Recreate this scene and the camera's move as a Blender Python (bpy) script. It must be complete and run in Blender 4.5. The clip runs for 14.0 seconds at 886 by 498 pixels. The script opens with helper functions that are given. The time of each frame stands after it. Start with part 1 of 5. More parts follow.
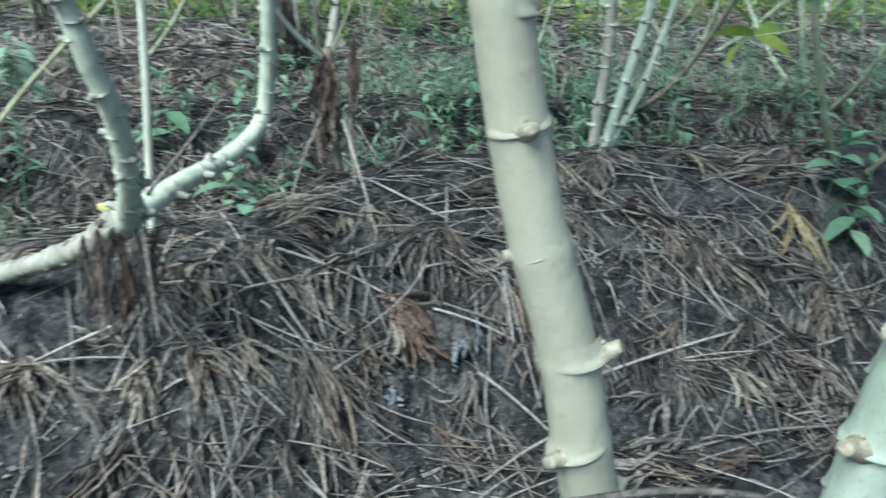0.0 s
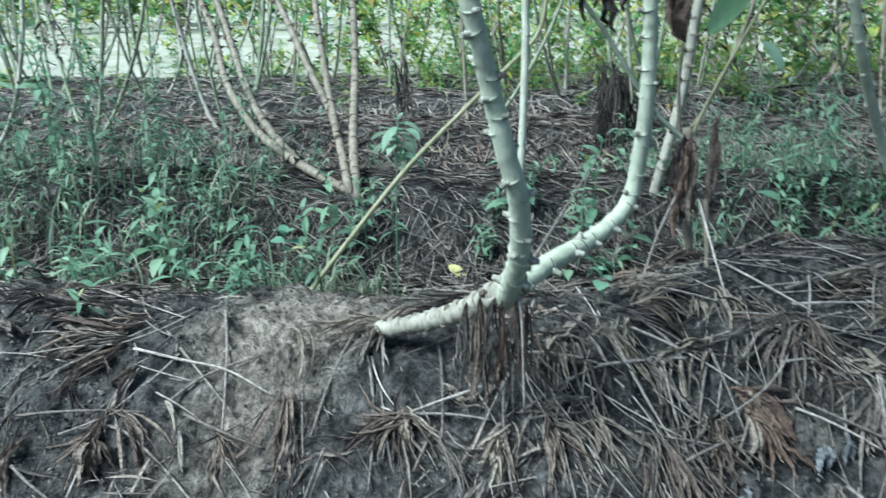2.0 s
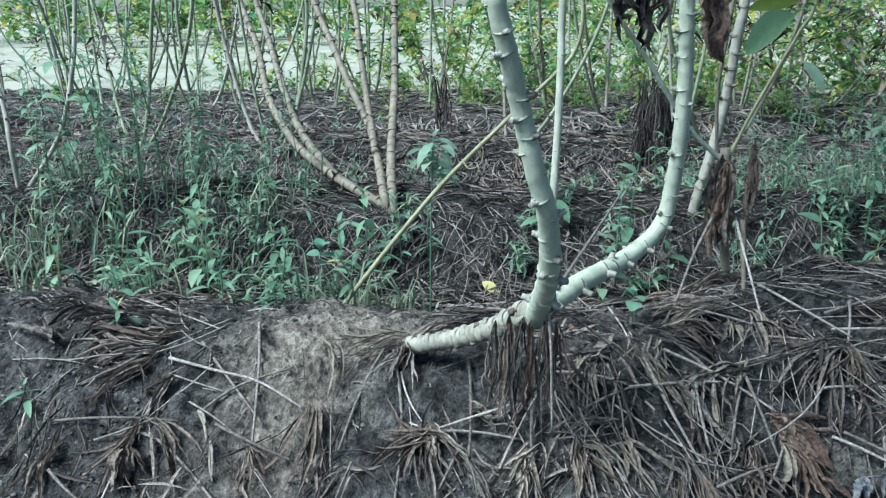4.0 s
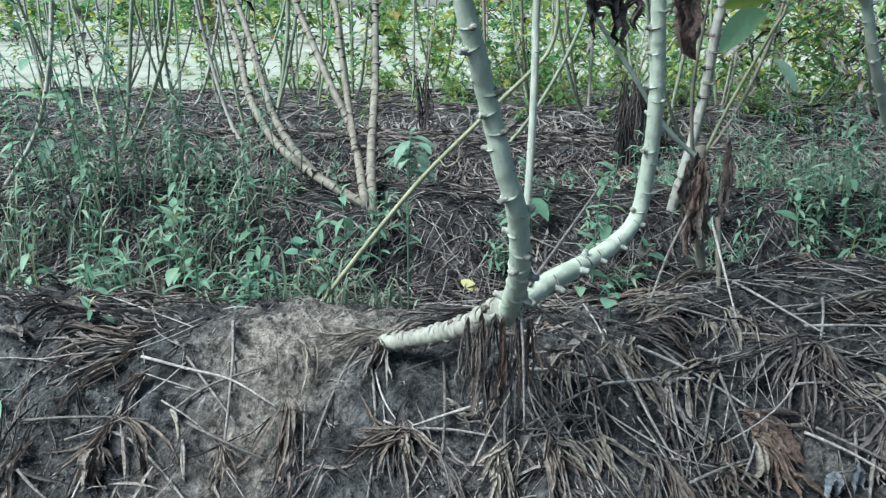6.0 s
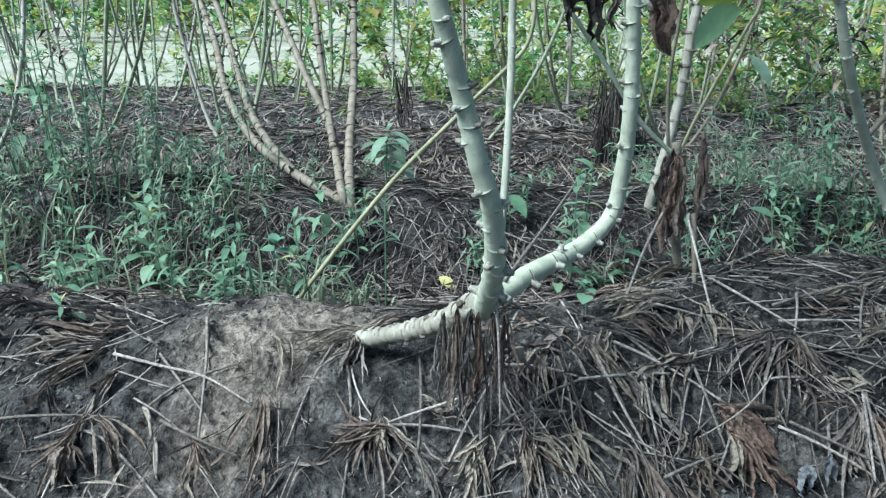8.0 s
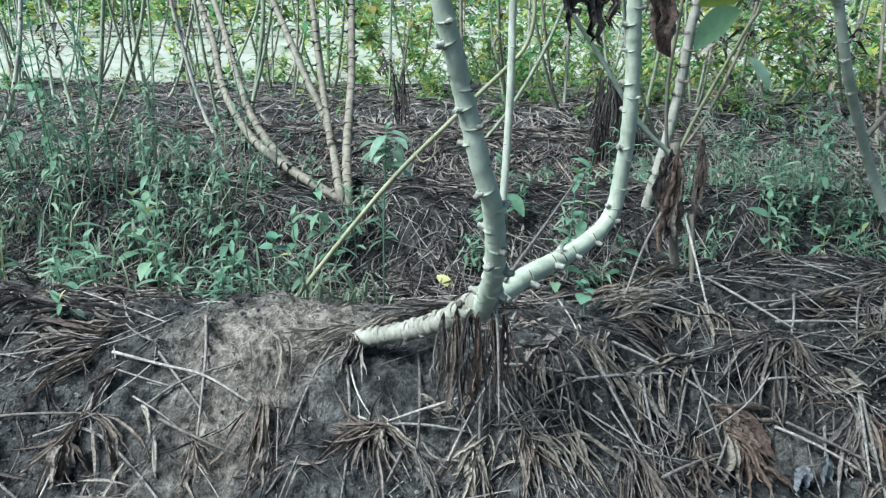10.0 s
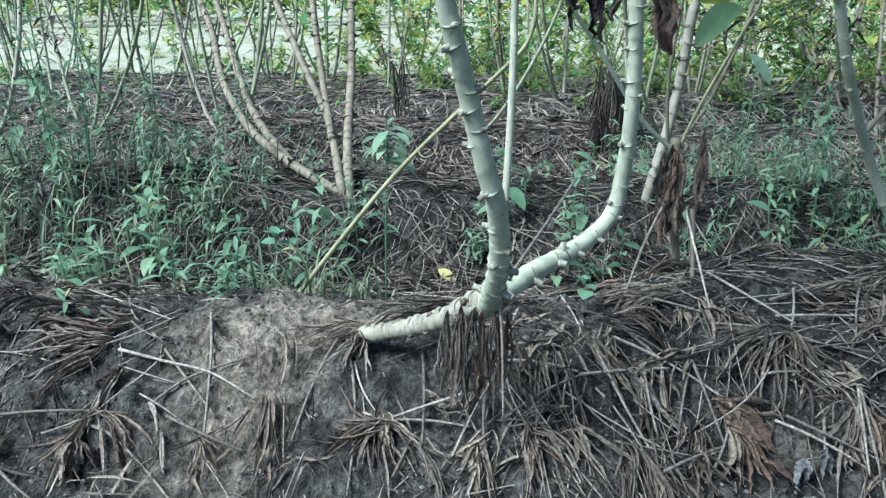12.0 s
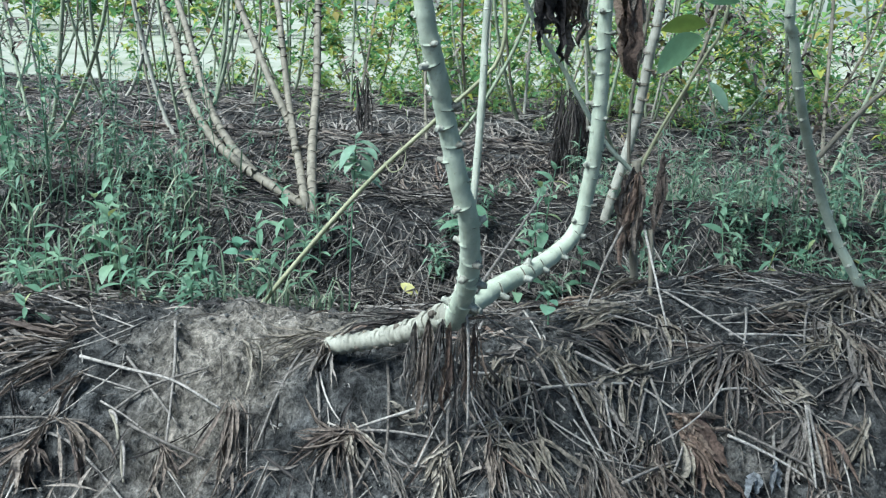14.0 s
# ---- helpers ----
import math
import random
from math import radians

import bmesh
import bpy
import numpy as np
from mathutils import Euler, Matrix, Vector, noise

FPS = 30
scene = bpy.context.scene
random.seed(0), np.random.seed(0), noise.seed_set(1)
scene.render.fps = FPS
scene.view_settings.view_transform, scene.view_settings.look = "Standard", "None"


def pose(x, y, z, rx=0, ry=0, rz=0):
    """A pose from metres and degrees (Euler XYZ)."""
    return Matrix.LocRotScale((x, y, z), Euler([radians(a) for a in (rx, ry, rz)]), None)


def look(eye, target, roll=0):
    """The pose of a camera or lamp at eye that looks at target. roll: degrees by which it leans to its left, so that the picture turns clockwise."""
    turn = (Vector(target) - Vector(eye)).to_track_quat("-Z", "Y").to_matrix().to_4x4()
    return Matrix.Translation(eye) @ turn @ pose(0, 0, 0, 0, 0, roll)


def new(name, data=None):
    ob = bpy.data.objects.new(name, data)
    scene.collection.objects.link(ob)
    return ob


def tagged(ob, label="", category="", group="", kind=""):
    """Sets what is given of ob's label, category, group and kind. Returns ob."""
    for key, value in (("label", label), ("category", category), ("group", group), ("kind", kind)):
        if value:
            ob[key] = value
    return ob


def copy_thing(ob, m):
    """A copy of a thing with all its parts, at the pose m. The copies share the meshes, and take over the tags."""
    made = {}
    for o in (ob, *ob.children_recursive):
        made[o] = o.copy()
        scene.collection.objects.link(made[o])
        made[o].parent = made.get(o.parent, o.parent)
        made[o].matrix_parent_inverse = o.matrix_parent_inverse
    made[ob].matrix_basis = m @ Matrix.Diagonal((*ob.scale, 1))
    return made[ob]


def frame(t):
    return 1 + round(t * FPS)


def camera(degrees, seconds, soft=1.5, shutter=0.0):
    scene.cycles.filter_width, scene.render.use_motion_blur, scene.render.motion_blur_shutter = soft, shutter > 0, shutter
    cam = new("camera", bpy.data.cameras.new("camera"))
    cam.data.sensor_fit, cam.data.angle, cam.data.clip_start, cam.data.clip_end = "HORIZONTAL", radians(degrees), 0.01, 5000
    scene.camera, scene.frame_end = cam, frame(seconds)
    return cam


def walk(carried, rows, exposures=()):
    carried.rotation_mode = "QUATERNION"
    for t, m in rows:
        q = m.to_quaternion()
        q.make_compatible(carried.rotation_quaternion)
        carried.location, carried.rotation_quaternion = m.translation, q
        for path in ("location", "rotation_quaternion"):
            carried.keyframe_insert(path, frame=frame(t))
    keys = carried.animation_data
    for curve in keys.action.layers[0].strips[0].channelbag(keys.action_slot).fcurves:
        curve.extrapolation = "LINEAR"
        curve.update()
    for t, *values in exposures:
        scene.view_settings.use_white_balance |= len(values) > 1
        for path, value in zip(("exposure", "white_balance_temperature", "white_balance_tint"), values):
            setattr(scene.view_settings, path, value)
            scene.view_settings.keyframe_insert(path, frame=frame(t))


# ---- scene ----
cam = camera(58.8, 14.0, soft=1.3, shutter=0.5)
PATH = [
    (0, (0.1500, 0.1320, 0.7913), (0.6542, 1.9110, 0.0290), 2.39),
    (0.5, (0.1308, 0.1090, 0.7894), (0.4048, 1.9460, 0.0460), 1.00),
    (1, (0.1125, 0.1210, 0.8025), (0.2971, 1.9660, 0.0540), 0.17),
    (1.5, (0.0918, 0.1130, 0.8076), (0.1190, 1.9810, 0.0940), -1.22),
    (1.7, (0.0721, 0.1230, 0.8127), (-0.0292, 2.0000, 0.1303), -1.60),
    (2, (0.0534, 0.1350, 0.8198), (-0.1668, 2.0220, 0.1951), -1.05),
    (2.5, (0.0478, 0.1400, 0.8261), (-0.2316, 2.0240, 0.2178), -0.73),
    (3, (0.0568, 0.1370, 0.8256), (-0.2611, 2.0200, 0.2284), -0.92),
    (5.5, (0.0736, 0.1340, 0.8227), (-0.2467, 2.0180, 0.2356), -0.81),
    (6, (0.0835, 0.1390, 0.8201), (-0.2039, 2.0290, 0.2302), -0.62),
    (6.5, (0.0816, 0.1370, 0.8222), (-0.1925, 2.0300, 0.2366), -0.42),
    (7, (0.0823, 0.1410, 0.8162), (-0.1779, 2.0360, 0.2298), -0.42),
    (7.5, (0.0815, 0.1390, 0.8212), (-0.1707, 2.0340, 0.2334), -0.33),
    (8, (0.0901, 0.1430, 0.8137), (-0.1493, 2.0380, 0.2212), -0.23),
    (10.5, (0.0784, 0.1410, 0.8194), (-0.1478, 2.0330, 0.2131), 0.16),
    (11, (0.0723, 0.1480, 0.8177), (-0.1577, 2.0340, 0.1966), -0.05),
    (11.5, (0.0708, 0.1380, 0.8258), (-0.1537, 2.0240, 0.1964), -0.05),
    (12, (0.0772, 0.1360, 0.8335), (-0.1442, 2.0220, 0.2049), -0.05),
    (12.5, (0.0764, 0.1290, 0.8365), (-0.1338, 2.0180, 0.2123), -0.05),
    (13, (0.0816, 0.1140, 0.8392), (-0.0901, 2.0090, 0.2239), 0.85),
    (13.5, (0.0766, 0.1070, 0.8395), (-0.0516, 2.0130, 0.2488), 1.75),
    (14, (0.0603, 0.1140, 0.8344), (-0.0486, 2.0230, 0.2496), 2.36),
]
walk(cam, [(t, look(e, g, r)) for t, e, g, r in PATH], [(0.0, 1.33, 5170, 1), (1.5, 1.27, 5090, 0), (3.0, 1.08, 5000, 1), (6.0, 1.09, 5140, 4), (8.0, 1.15, 5160, 4), (11.5, 1.19, 5170, 3), (14.0, 1.14, 5150, 3)])

# ---- light ----
SUN_UP, SUN_ROUND = 52, -124        # degrees above the horizon; from the left and behind
world = bpy.data.worlds.new("sky")
scene.world = world
world.use_nodes = True
nt = world.node_tree
nt.nodes.clear()
sky = nt.nodes.new("ShaderNodeTexSky")
sky.sky_type, sky.sun_disc = "NISHITA", False
sky.sun_elevation, sky.sun_rotation = radians(SUN_UP), radians(SUN_ROUND)
bg = nt.nodes.new("ShaderNodeBackground")
bg.inputs["Strength"].default_value = 0.065
wo = nt.nodes.new("ShaderNodeOutputWorld")
nt.links.new(sky.outputs[0], bg.inputs[0])
nt.links.new(bg.outputs[0], wo.inputs[0])
sun = new("sun", bpy.data.lights.new("sun", "SUN"))
sun.data.energy, sun.data.angle, sun.data.color = 4.9, radians(34), (1.0, 0.96, 0.88)
a, b = radians(SUN_UP), radians(SUN_ROUND)
sun.matrix_world = look(Vector((math.sin(b) * math.cos(a), math.cos(b) * math.cos(a), math.sin(a))) * 30, (0, 0, 0))


# ---- materials ----
class Nodes:
    """A small helper to write node materials."""

    def __init__(self, name):
        self.m = bpy.data.materials.new(name)
        self.m.use_nodes = True
        self.t = self.m.node_tree
        self.b = self.t.nodes["Principled BSDF"]
        self.out = self.t.nodes["Material Output"]

    def add(self, kind, **inputs):
        n = self.t.nodes.new(kind)
        for k, v in inputs.items():
            self.put(n, k.replace("_", " "), v)
        return n

    def put(self, n, key, v):
        s = n.inputs[int(key)] if key.isdigit() else n.inputs[key]
        if isinstance(v, bpy.types.NodeSocket):
            self.t.links.new(v, s)
        else:
            s.default_value = v

    def coord(self, local=False):
        return self.t.nodes.new("ShaderNodeTexCoord").outputs["Object"] if local else self.t.nodes.new("ShaderNodeNewGeometry").outputs["Position"]

    def noise(self, scale, detail=4.0, vec=None, rough=0.55):
        n = self.add("ShaderNodeTexNoise", Scale=scale, Detail=detail, Roughness=rough)
        self.t.links.new(vec if vec else self.coord(), n.inputs["Vector"])
        return n.outputs["Fac"]

    def ramp(self, fac, stops):
        r = self.t.nodes.new("ShaderNodeValToRGB")
        e = r.color_ramp.elements
        while len(e) < len(stops):
            e.new(0.5)
        for i, (p, c) in enumerate(stops):
            e[i].position, e[i].color = p, (*c, 1) if len(c) == 3 else (c[0], c[0], c[0], 1)
        self.t.links.new(fac, r.inputs[0])
        return r.outputs[0]

    def mix(self, fac, c1, c2, mode="MIX"):
        n = self.t.nodes.new("ShaderNodeMix")
        n.data_type, n.blend_type = "RGBA", mode
        for s, v in ((n.inputs[0], fac), (n.inputs[6], c1), (n.inputs[7], c2)):
            if isinstance(v, bpy.types.NodeSocket):
                self.t.links.new(v, s)
            else:
                s.default_value = v if isinstance(v, float) else (*v, 1)
        return n.outputs[2]

    def bump(self, height, strength, dist):
        n = self.add("ShaderNodeBump", Strength=strength, Distance=dist, Height=height)
        self.t.links.new(n.outputs[0], self.b.inputs["Normal"])
        return n

    def base(self, col, rough, spec=0.3):
        self.put(self.b, "Base Color", col if isinstance(col, bpy.types.NodeSocket) else (*col, 1))
        self.put(self.b, "Roughness", rough)
        self.put(self.b, "Specular IOR Level", spec)
        return self.m

    def thin(self, col, share):
        """Lets a share of the light through, as a leaf does."""
        tr = self.t.nodes.new("ShaderNodeBsdfTranslucent")
        self.put(tr, "Color", col)
        mx = self.t.nodes.new("ShaderNodeMixShader")
        mx.inputs[0].default_value = share
        self.t.links.new(self.b.outputs[0], mx.inputs[1])
        self.t.links.new(tr.outputs[0], mx.inputs[2])
        self.t.links.new(mx.outputs[0], self.out.inputs[0])


def rnd_socket(n, islands):
    if islands:
        return n.t.nodes.new("ShaderNodeNewGeometry").outputs["Random Per Island"]
    return n.t.nodes.new("ShaderNodeObjectInfo").outputs["Random"]


def soil_material():
    n = Nodes("soil")
    big = n.noise(2.6, 5.0)
    mid = n.noise(17.0, 6.0, rough=0.66)
    fine = n.noise(105.0, 5.0, rough=0.65)
    grit = n.noise(330.0, 3.0)
    c = n.ramp(mid, [(0.34, (0.028, 0.027, 0.025)), (0.5, (0.088, 0.085, 0.077)), (0.66, (0.21, 0.20, 0.178))])
    spot = n.add("ShaderNodeVectorMath")
    spot.operation = "DISTANCE"
    n.put(spot, "0", n.coord())
    n.put(spot, "1", (-0.30, 1.25, 0.35))
    dry = n.ramp(spot.outputs["Value"], [(0.06, (0.42,)), (0.27, (0.0,))])
    dusty = n.ramp(n.mix(1.0, big, dry, "ADD"), [(0.62, (0.0,)), (0.86, (1.0,))])
    c = n.mix(dusty, c, n.ramp(mid, [(0.36, (0.17, 0.148, 0.115)), (0.64, (0.50, 0.435, 0.345))]))
    c = n.mix(0.8, c, n.ramp(fine, [(0.38, (0.25, 0.25, 0.25)), (0.59, (1.0, 1.0, 1.0))]), "MULTIPLY")
    c = n.mix(0.6, c, n.ramp(grit, [(0.36, (0.45, 0.45, 0.45)), (0.60, (1.0, 1.0, 1.0))]), "MULTIPLY")
    n.bump(n.mix(0.5, fine, n.mix(0.35, mid, grit)), 1.0, 0.026)
    return n.base(c, 0.95, 0.12)


def field_material():
    n = Nodes("dry_field")
    c = n.ramp(n.noise(1.3, 5.0), [(0.3, (0.215, 0.225, 0.15)), (0.5, (0.285, 0.285, 0.21)), (0.72, (0.345, 0.335, 0.265))])
    n.bump(n.noise(40.0, 4.0), 0.5, 0.02)
    return n.base(c, 0.95, 0.1)


def crumb_material():
    n = Nodes("soil_crumb")
    c = n.ramp(rnd_socket(n, True), [(0.0, (0.050, 0.048, 0.043)), (0.5, (0.095, 0.091, 0.081)), (0.9, (0.145, 0.137, 0.119)), (1.0, (0.21, 0.195, 0.165))])
    n.bump(n.noise(300.0, 4.0), 0.7, 0.003)
    return n.base(c, 0.95, 0.1)


def dead_material(name, islands, stops, share=0.12):
    n = Nodes(name)
    r = rnd_socket(n, islands)
    c = n.ramp(r, stops)
    v = n.noise(60.0, 4.0)
    c = n.mix(0.75, c, n.ramp(v, [(0.3, (0.42, 0.42, 0.42)), (0.7, (1.0, 1.0, 1.0))]), "MULTIPLY")
    c = n.mix(0.7, c, n.ramp(n.noise(190.0, 4.0, rough=0.65), [(0.40, (0.32, 0.32, 0.32)), (0.56, (1.0, 1.0, 1.0))]), "MULTIPLY")
    n.bump(n.noise(240.0, 3.0), 0.8, 0.003)
    m = n.base(c, 0.8, 0.25)
    n.thin(c, share)
    return m


# random tones spread wide; the darkest stand in for shaded gaps between leaves
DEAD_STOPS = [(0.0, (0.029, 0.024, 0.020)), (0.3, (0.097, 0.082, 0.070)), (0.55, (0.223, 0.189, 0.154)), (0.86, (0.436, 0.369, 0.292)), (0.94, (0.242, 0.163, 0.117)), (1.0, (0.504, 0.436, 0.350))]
# litter tones darkened to paint the deep shade behind the near ridge
SHADED_STOPS = [(0.0, (0.017, 0.015, 0.014)), (0.35, (0.060, 0.052, 0.044)), (0.65, (0.155, 0.132, 0.109)), (0.9, (0.320, 0.276, 0.224)), (1.0, (0.436, 0.384, 0.312))]
PET_STOPS = [(0.0, (0.174, 0.148, 0.118)), (0.5, (0.358, 0.315, 0.262)), (1.0, (0.576, 0.514, 0.426))]
SOIL = soil_material()
CRUMB = crumb_material()
FIELD = field_material()
DEAD = dead_material("dead_leaf_grey", False, [(0.0, (0.126, 0.108, 0.090)), (0.5, (0.252, 0.217, 0.178)), (1.0, (0.398, 0.345, 0.283))])
DEAD_BROWN = dead_material("dead_leaf_brown", False, [(0.0, (0.118, 0.088, 0.068)), (0.5, (0.232, 0.182, 0.138)), (1.0, (0.355, 0.290, 0.222))])
DEAD_DARK = dead_material("dead_leaf_dark", False, [(0.0, (0.034, 0.028, 0.025)), (0.6, (0.097, 0.082, 0.070)), (1.0, (0.194, 0.165, 0.136))])
DEAD_TAN = dead_material("dead_leaf_straw", False, [(0.0, (0.262, 0.218, 0.161)), (0.5, (0.378, 0.322, 0.238)), (1.0, (0.504, 0.436, 0.336))])
DEAD_RED = dead_material("dead_leaf_russet", False, [(0.0, (0.141, 0.094, 0.069)), (0.5, (0.268, 0.186, 0.134)), (1.0, (0.395, 0.297, 0.214))])
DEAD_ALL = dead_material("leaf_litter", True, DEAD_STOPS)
# a lighter copy of the leaf litter, with the far sunlight in its colour
SUNLIT_ALL = dead_material("sunlit_litter", True, [(0.0, (0.06, 0.05, 0.043)), (0.3, (0.19, 0.163, 0.135)), (0.6, (0.36, 0.315, 0.26)), (1.0, (0.56, 0.50, 0.42))])
SHADED_ALL = dead_material("shaded_leaf_litter", True, SHADED_STOPS, 0.05)
PALE_LEAF = dead_material("dead_leaf_pale", False, [(0.0, (0.26, 0.265, 0.26)), (1.0, (0.40, 0.40, 0.38))])
TAN_LEAF = dead_material("dead_leaf_tan", False, [(0.0, (0.30, 0.23, 0.12)), (1.0, (0.46, 0.38, 0.20))])
PET = dead_material("dry_petiole", False, PET_STOPS, 0.0)
PET_ALL = dead_material("dry_petioles", True, PET_STOPS, 0.0)


def stem_material(name, pale, dark, scar):
    n = Nodes(name)
    tall = n.add("ShaderNodeMapping")
    tall.inputs["Scale"].default_value = (1.0, 1.0, 0.45)
    n.t.links.new(n.coord(), tall.inputs["Vector"])
    v = n.noise(46.0, 6.0, tall.outputs[0], 0.62)
    c = n.mix(n.ramp(v, [(0.40, (0.0,)), (0.58, (1.0,))]), dark, pale)
    spots = n.ramp(n.noise(210.0, 4.0, rough=0.7), [(0.58, (0.0,)), (0.68, (0.45,))])
    c = n.mix(spots, c, scar)
    stain = n.ramp(n.noise(11.0, 5.0), [(0.54, (0.0,)), (0.72, (0.30,))])
    c = n.mix(stain, c, scar)
    n.bump(n.mix(0.5, v, n.noise(120.0, 5.0)), 0.5, 0.003)
    return n.base(c, 0.66, 0.25)


STEM = stem_material("stem_bark", (0.487, 0.508, 0.370), (0.386, 0.412, 0.294), (0.218, 0.210, 0.143))
STEM_TAN = stem_material("stem_bark_tan", (0.230, 0.200, 0.143), (0.145, 0.126, 0.089), (0.068, 0.055, 0.038))
STEM_FAR = stem_material("stem_bark_far", (0.374, 0.353, 0.276), (0.255, 0.238, 0.183), (0.102, 0.085, 0.064))
# STEM's grey-green, darkened in place of shade on stems the sun whitens
STEM_GREY = stem_material("stem_bark_grey_green", (0.36, 0.39, 0.295), (0.27, 0.30, 0.22), (0.15, 0.145, 0.10))
STEM_OLIVE = stem_material("stem_bark_olive", (0.30, 0.33, 0.21), (0.19, 0.21, 0.13), (0.09, 0.08, 0.05))
STEM_CREAM = stem_material("stem_bark_cream", (0.430, 0.396, 0.282), (0.377, 0.352, 0.248), (0.315, 0.282, 0.182))
# beige-grey bark of the old cutting, darkened to stand in for its shade
STEM_SHADED = stem_material("stem_bark_old_shaded", (0.352, 0.334, 0.255), (0.220, 0.207, 0.154), (0.106, 0.088, 0.062))
STEM_PALE = stem_material("stem_pale", (0.513, 0.504, 0.387), (0.378, 0.387, 0.288), (0.216, 0.189, 0.135))
STICK = stem_material("stick_yellow", (0.38, 0.365, 0.215), (0.27, 0.27, 0.15), (0.20, 0.165, 0.095))


def leaf_material(name, stops, islands=False, share=0.3):
    n = Nodes(name)
    c = n.ramp(rnd_socket(n, islands), stops)
    c = n.mix(0.6, c, n.ramp(n.noise(55.0, 4.0), [(0.3, (0.6, 0.6, 0.6)), (0.7, (1.0, 1.0, 1.0))]), "MULTIPLY")
    n.bump(n.noise(170.0, 2.0), 0.3, 0.002)
    m = n.base(c, 0.5, 0.35)
    n.thin(c, share)
    return m


GREEN = leaf_material("weed_leaf", [(0.0, (0.12, 0.22, 0.12)), (0.6, (0.21, 0.335, 0.20)), (0.97, (0.30, 0.43, 0.25)), (1.0, (0.42, 0.42, 0.13))], share=0.35)
GREEN_ALL = leaf_material("weed_leaves", [(0.0, (0.10, 0.18, 0.105)), (0.6, (0.21, 0.32, 0.20)), (1.0, (0.36, 0.43, 0.26))], True, 0.35)
LIME_ALL = leaf_material("sunlit_leaves", [(0.0, (0.08, 0.20, 0.08)), (0.4, (0.17, 0.31, 0.09)), (0.7, (0.29, 0.38, 0.10)), (0.92, (0.44, 0.42, 0.07)), (1.0, (0.22, 0.14, 0.07))], True, 0.4)
CANOPY = leaf_material("crown_leaves", [(0.0, (0.05, 0.13, 0.04)), (1.0, (0.09, 0.19, 0.06))], True, 0.25)
PALE_GREEN = leaf_material("pale_weed_leaf", [(0.0, (0.28, 0.42, 0.27)), (1.0, (0.38, 0.50, 0.33))], share=0.4)
YELLOW_GREEN = leaf_material("young_leaf", [(0.0, (0.24, 0.36, 0.07)), (1.0, (0.34, 0.40, 0.08))], share=0.4)
SOFT_GREEN = leaf_material("soft_weed_leaf", [(0.0, (0.16, 0.31, 0.19)), (1.0, (0.22, 0.37, 0.23))], share=0.35)
YELLOW = leaf_material("yellow_leaf", [(0.0, (0.55, 0.50, 0.16)), (1.0, (0.6, 0.55, 0.2))])


# ---- the lie of the ground ----
def smooth(a, b, x):
    t = min(1.0, max(0.0, (x - a) / (b - a)))
    return t * t * (3 - 2 * t)


def ground_base(x, y):
    """Ridges run along x: their crests, furrows and the flat field beyond."""
    s = smooth(0.05, 0.55, x)
    c1, hw, z1 = 1.28 + 0.32 * s, 0.475 + 0.265 * s, 0.335 + 0.015 * s
    if y < c1 - hw:
        f = c1 - hw
        c0 = f - 0.55
        if y < c0:
            return 0.3 + 0.05 * math.cos((y - c0) * 6.6) - 0.05
        return 0.09 + 0.21 * (0.5 - 0.5 * math.cos(math.pi * (f - y) / 0.55))
    if y < c1:
        return 0.09 + (z1 - 0.09) * (0.5 + 0.5 * math.cos(math.pi * (c1 - y) / hw))
    c2 = 2.22
    if y < c2:
        u = (y - c1) / (c2 - c1)
        return 0.17 + (z1 + (0.33 - z1) * u - 0.17) * (0.5 + 0.5 * math.cos(2 * math.pi * u))
    k = math.cos(2 * math.pi * (y - c2) / 0.95)
    far = smooth(4.6, 6.2, y)
    return (0.18 + 0.15 * (0.5 + 0.5 * k)) * (1 - far) + 0.2 * far


def ground_z(x, y):
    p = Vector((x, y, 0))
    near = 1 - smooth(2.2, 3.6, y)
    fine = (1 - smooth(1.5, 2.2, y)) * (1 - smooth(0.9, 1.7, abs(x)))
    z = ground_base(x, y) + 0.020 * noise.noise(p * 4.0) + near * 0.014 * noise.noise(p * 11.0)
    if fine > 0:
        z += fine * (0.013 * noise.noise(p * 27.0) + 0.010 * noise.noise(p * 58.0) - 0.010 * abs(noise.noise(p * 36.0 + Vector((4, 9, 2)))) + 0.0055 * noise.noise(p * 110.0))
        z += fine * 0.024 * max(0.0, noise.noise(p * 21.0 + Vector((7, 3, 1)))) ** 1.5
    return z


# ---- shapes ----
def mesh_of(name, verts, faces, mats, parent=None, label="", smooth_on=True, index=None):
    me = bpy.data.meshes.new(name)
    me.from_pydata([tuple(v) for v in verts], [], faces)
    for m in mats if isinstance(mats, (list, tuple)) else [mats]:
        me.materials.append(m)
    if smooth_on:
        me.polygons.foreach_set("use_smooth", [True] * len(faces))
    if index:
        me.polygons.foreach_set("material_index", index)
    ob = new(name, me)
    ob.parent = parent
    if label:
        tagged(ob, label)
    return ob


def curve(points, per=5):
    """A smooth line through the points."""
    p = [Vector(q) for q in points]
    if len(p) < 3:
        return [p[0].lerp(p[-1], i / per) for i in range(per + 1)]
    q = [2 * p[0] - p[1], *p, 2 * p[-1] - p[-2]]
    out = []
    for i in range(1, len(q) - 2):
        for k in range(per):
            t = k / per
            a, b, c, d = q[i - 1], q[i], q[i + 1], q[i + 2]
            out.append(0.5 * (2 * b + (c - a) * t + (2 * a - 5 * b + 4 * c - d) * t * t + (3 * b - a - 3 * c + d) * t ** 3))
    return [*out, p[-1]]


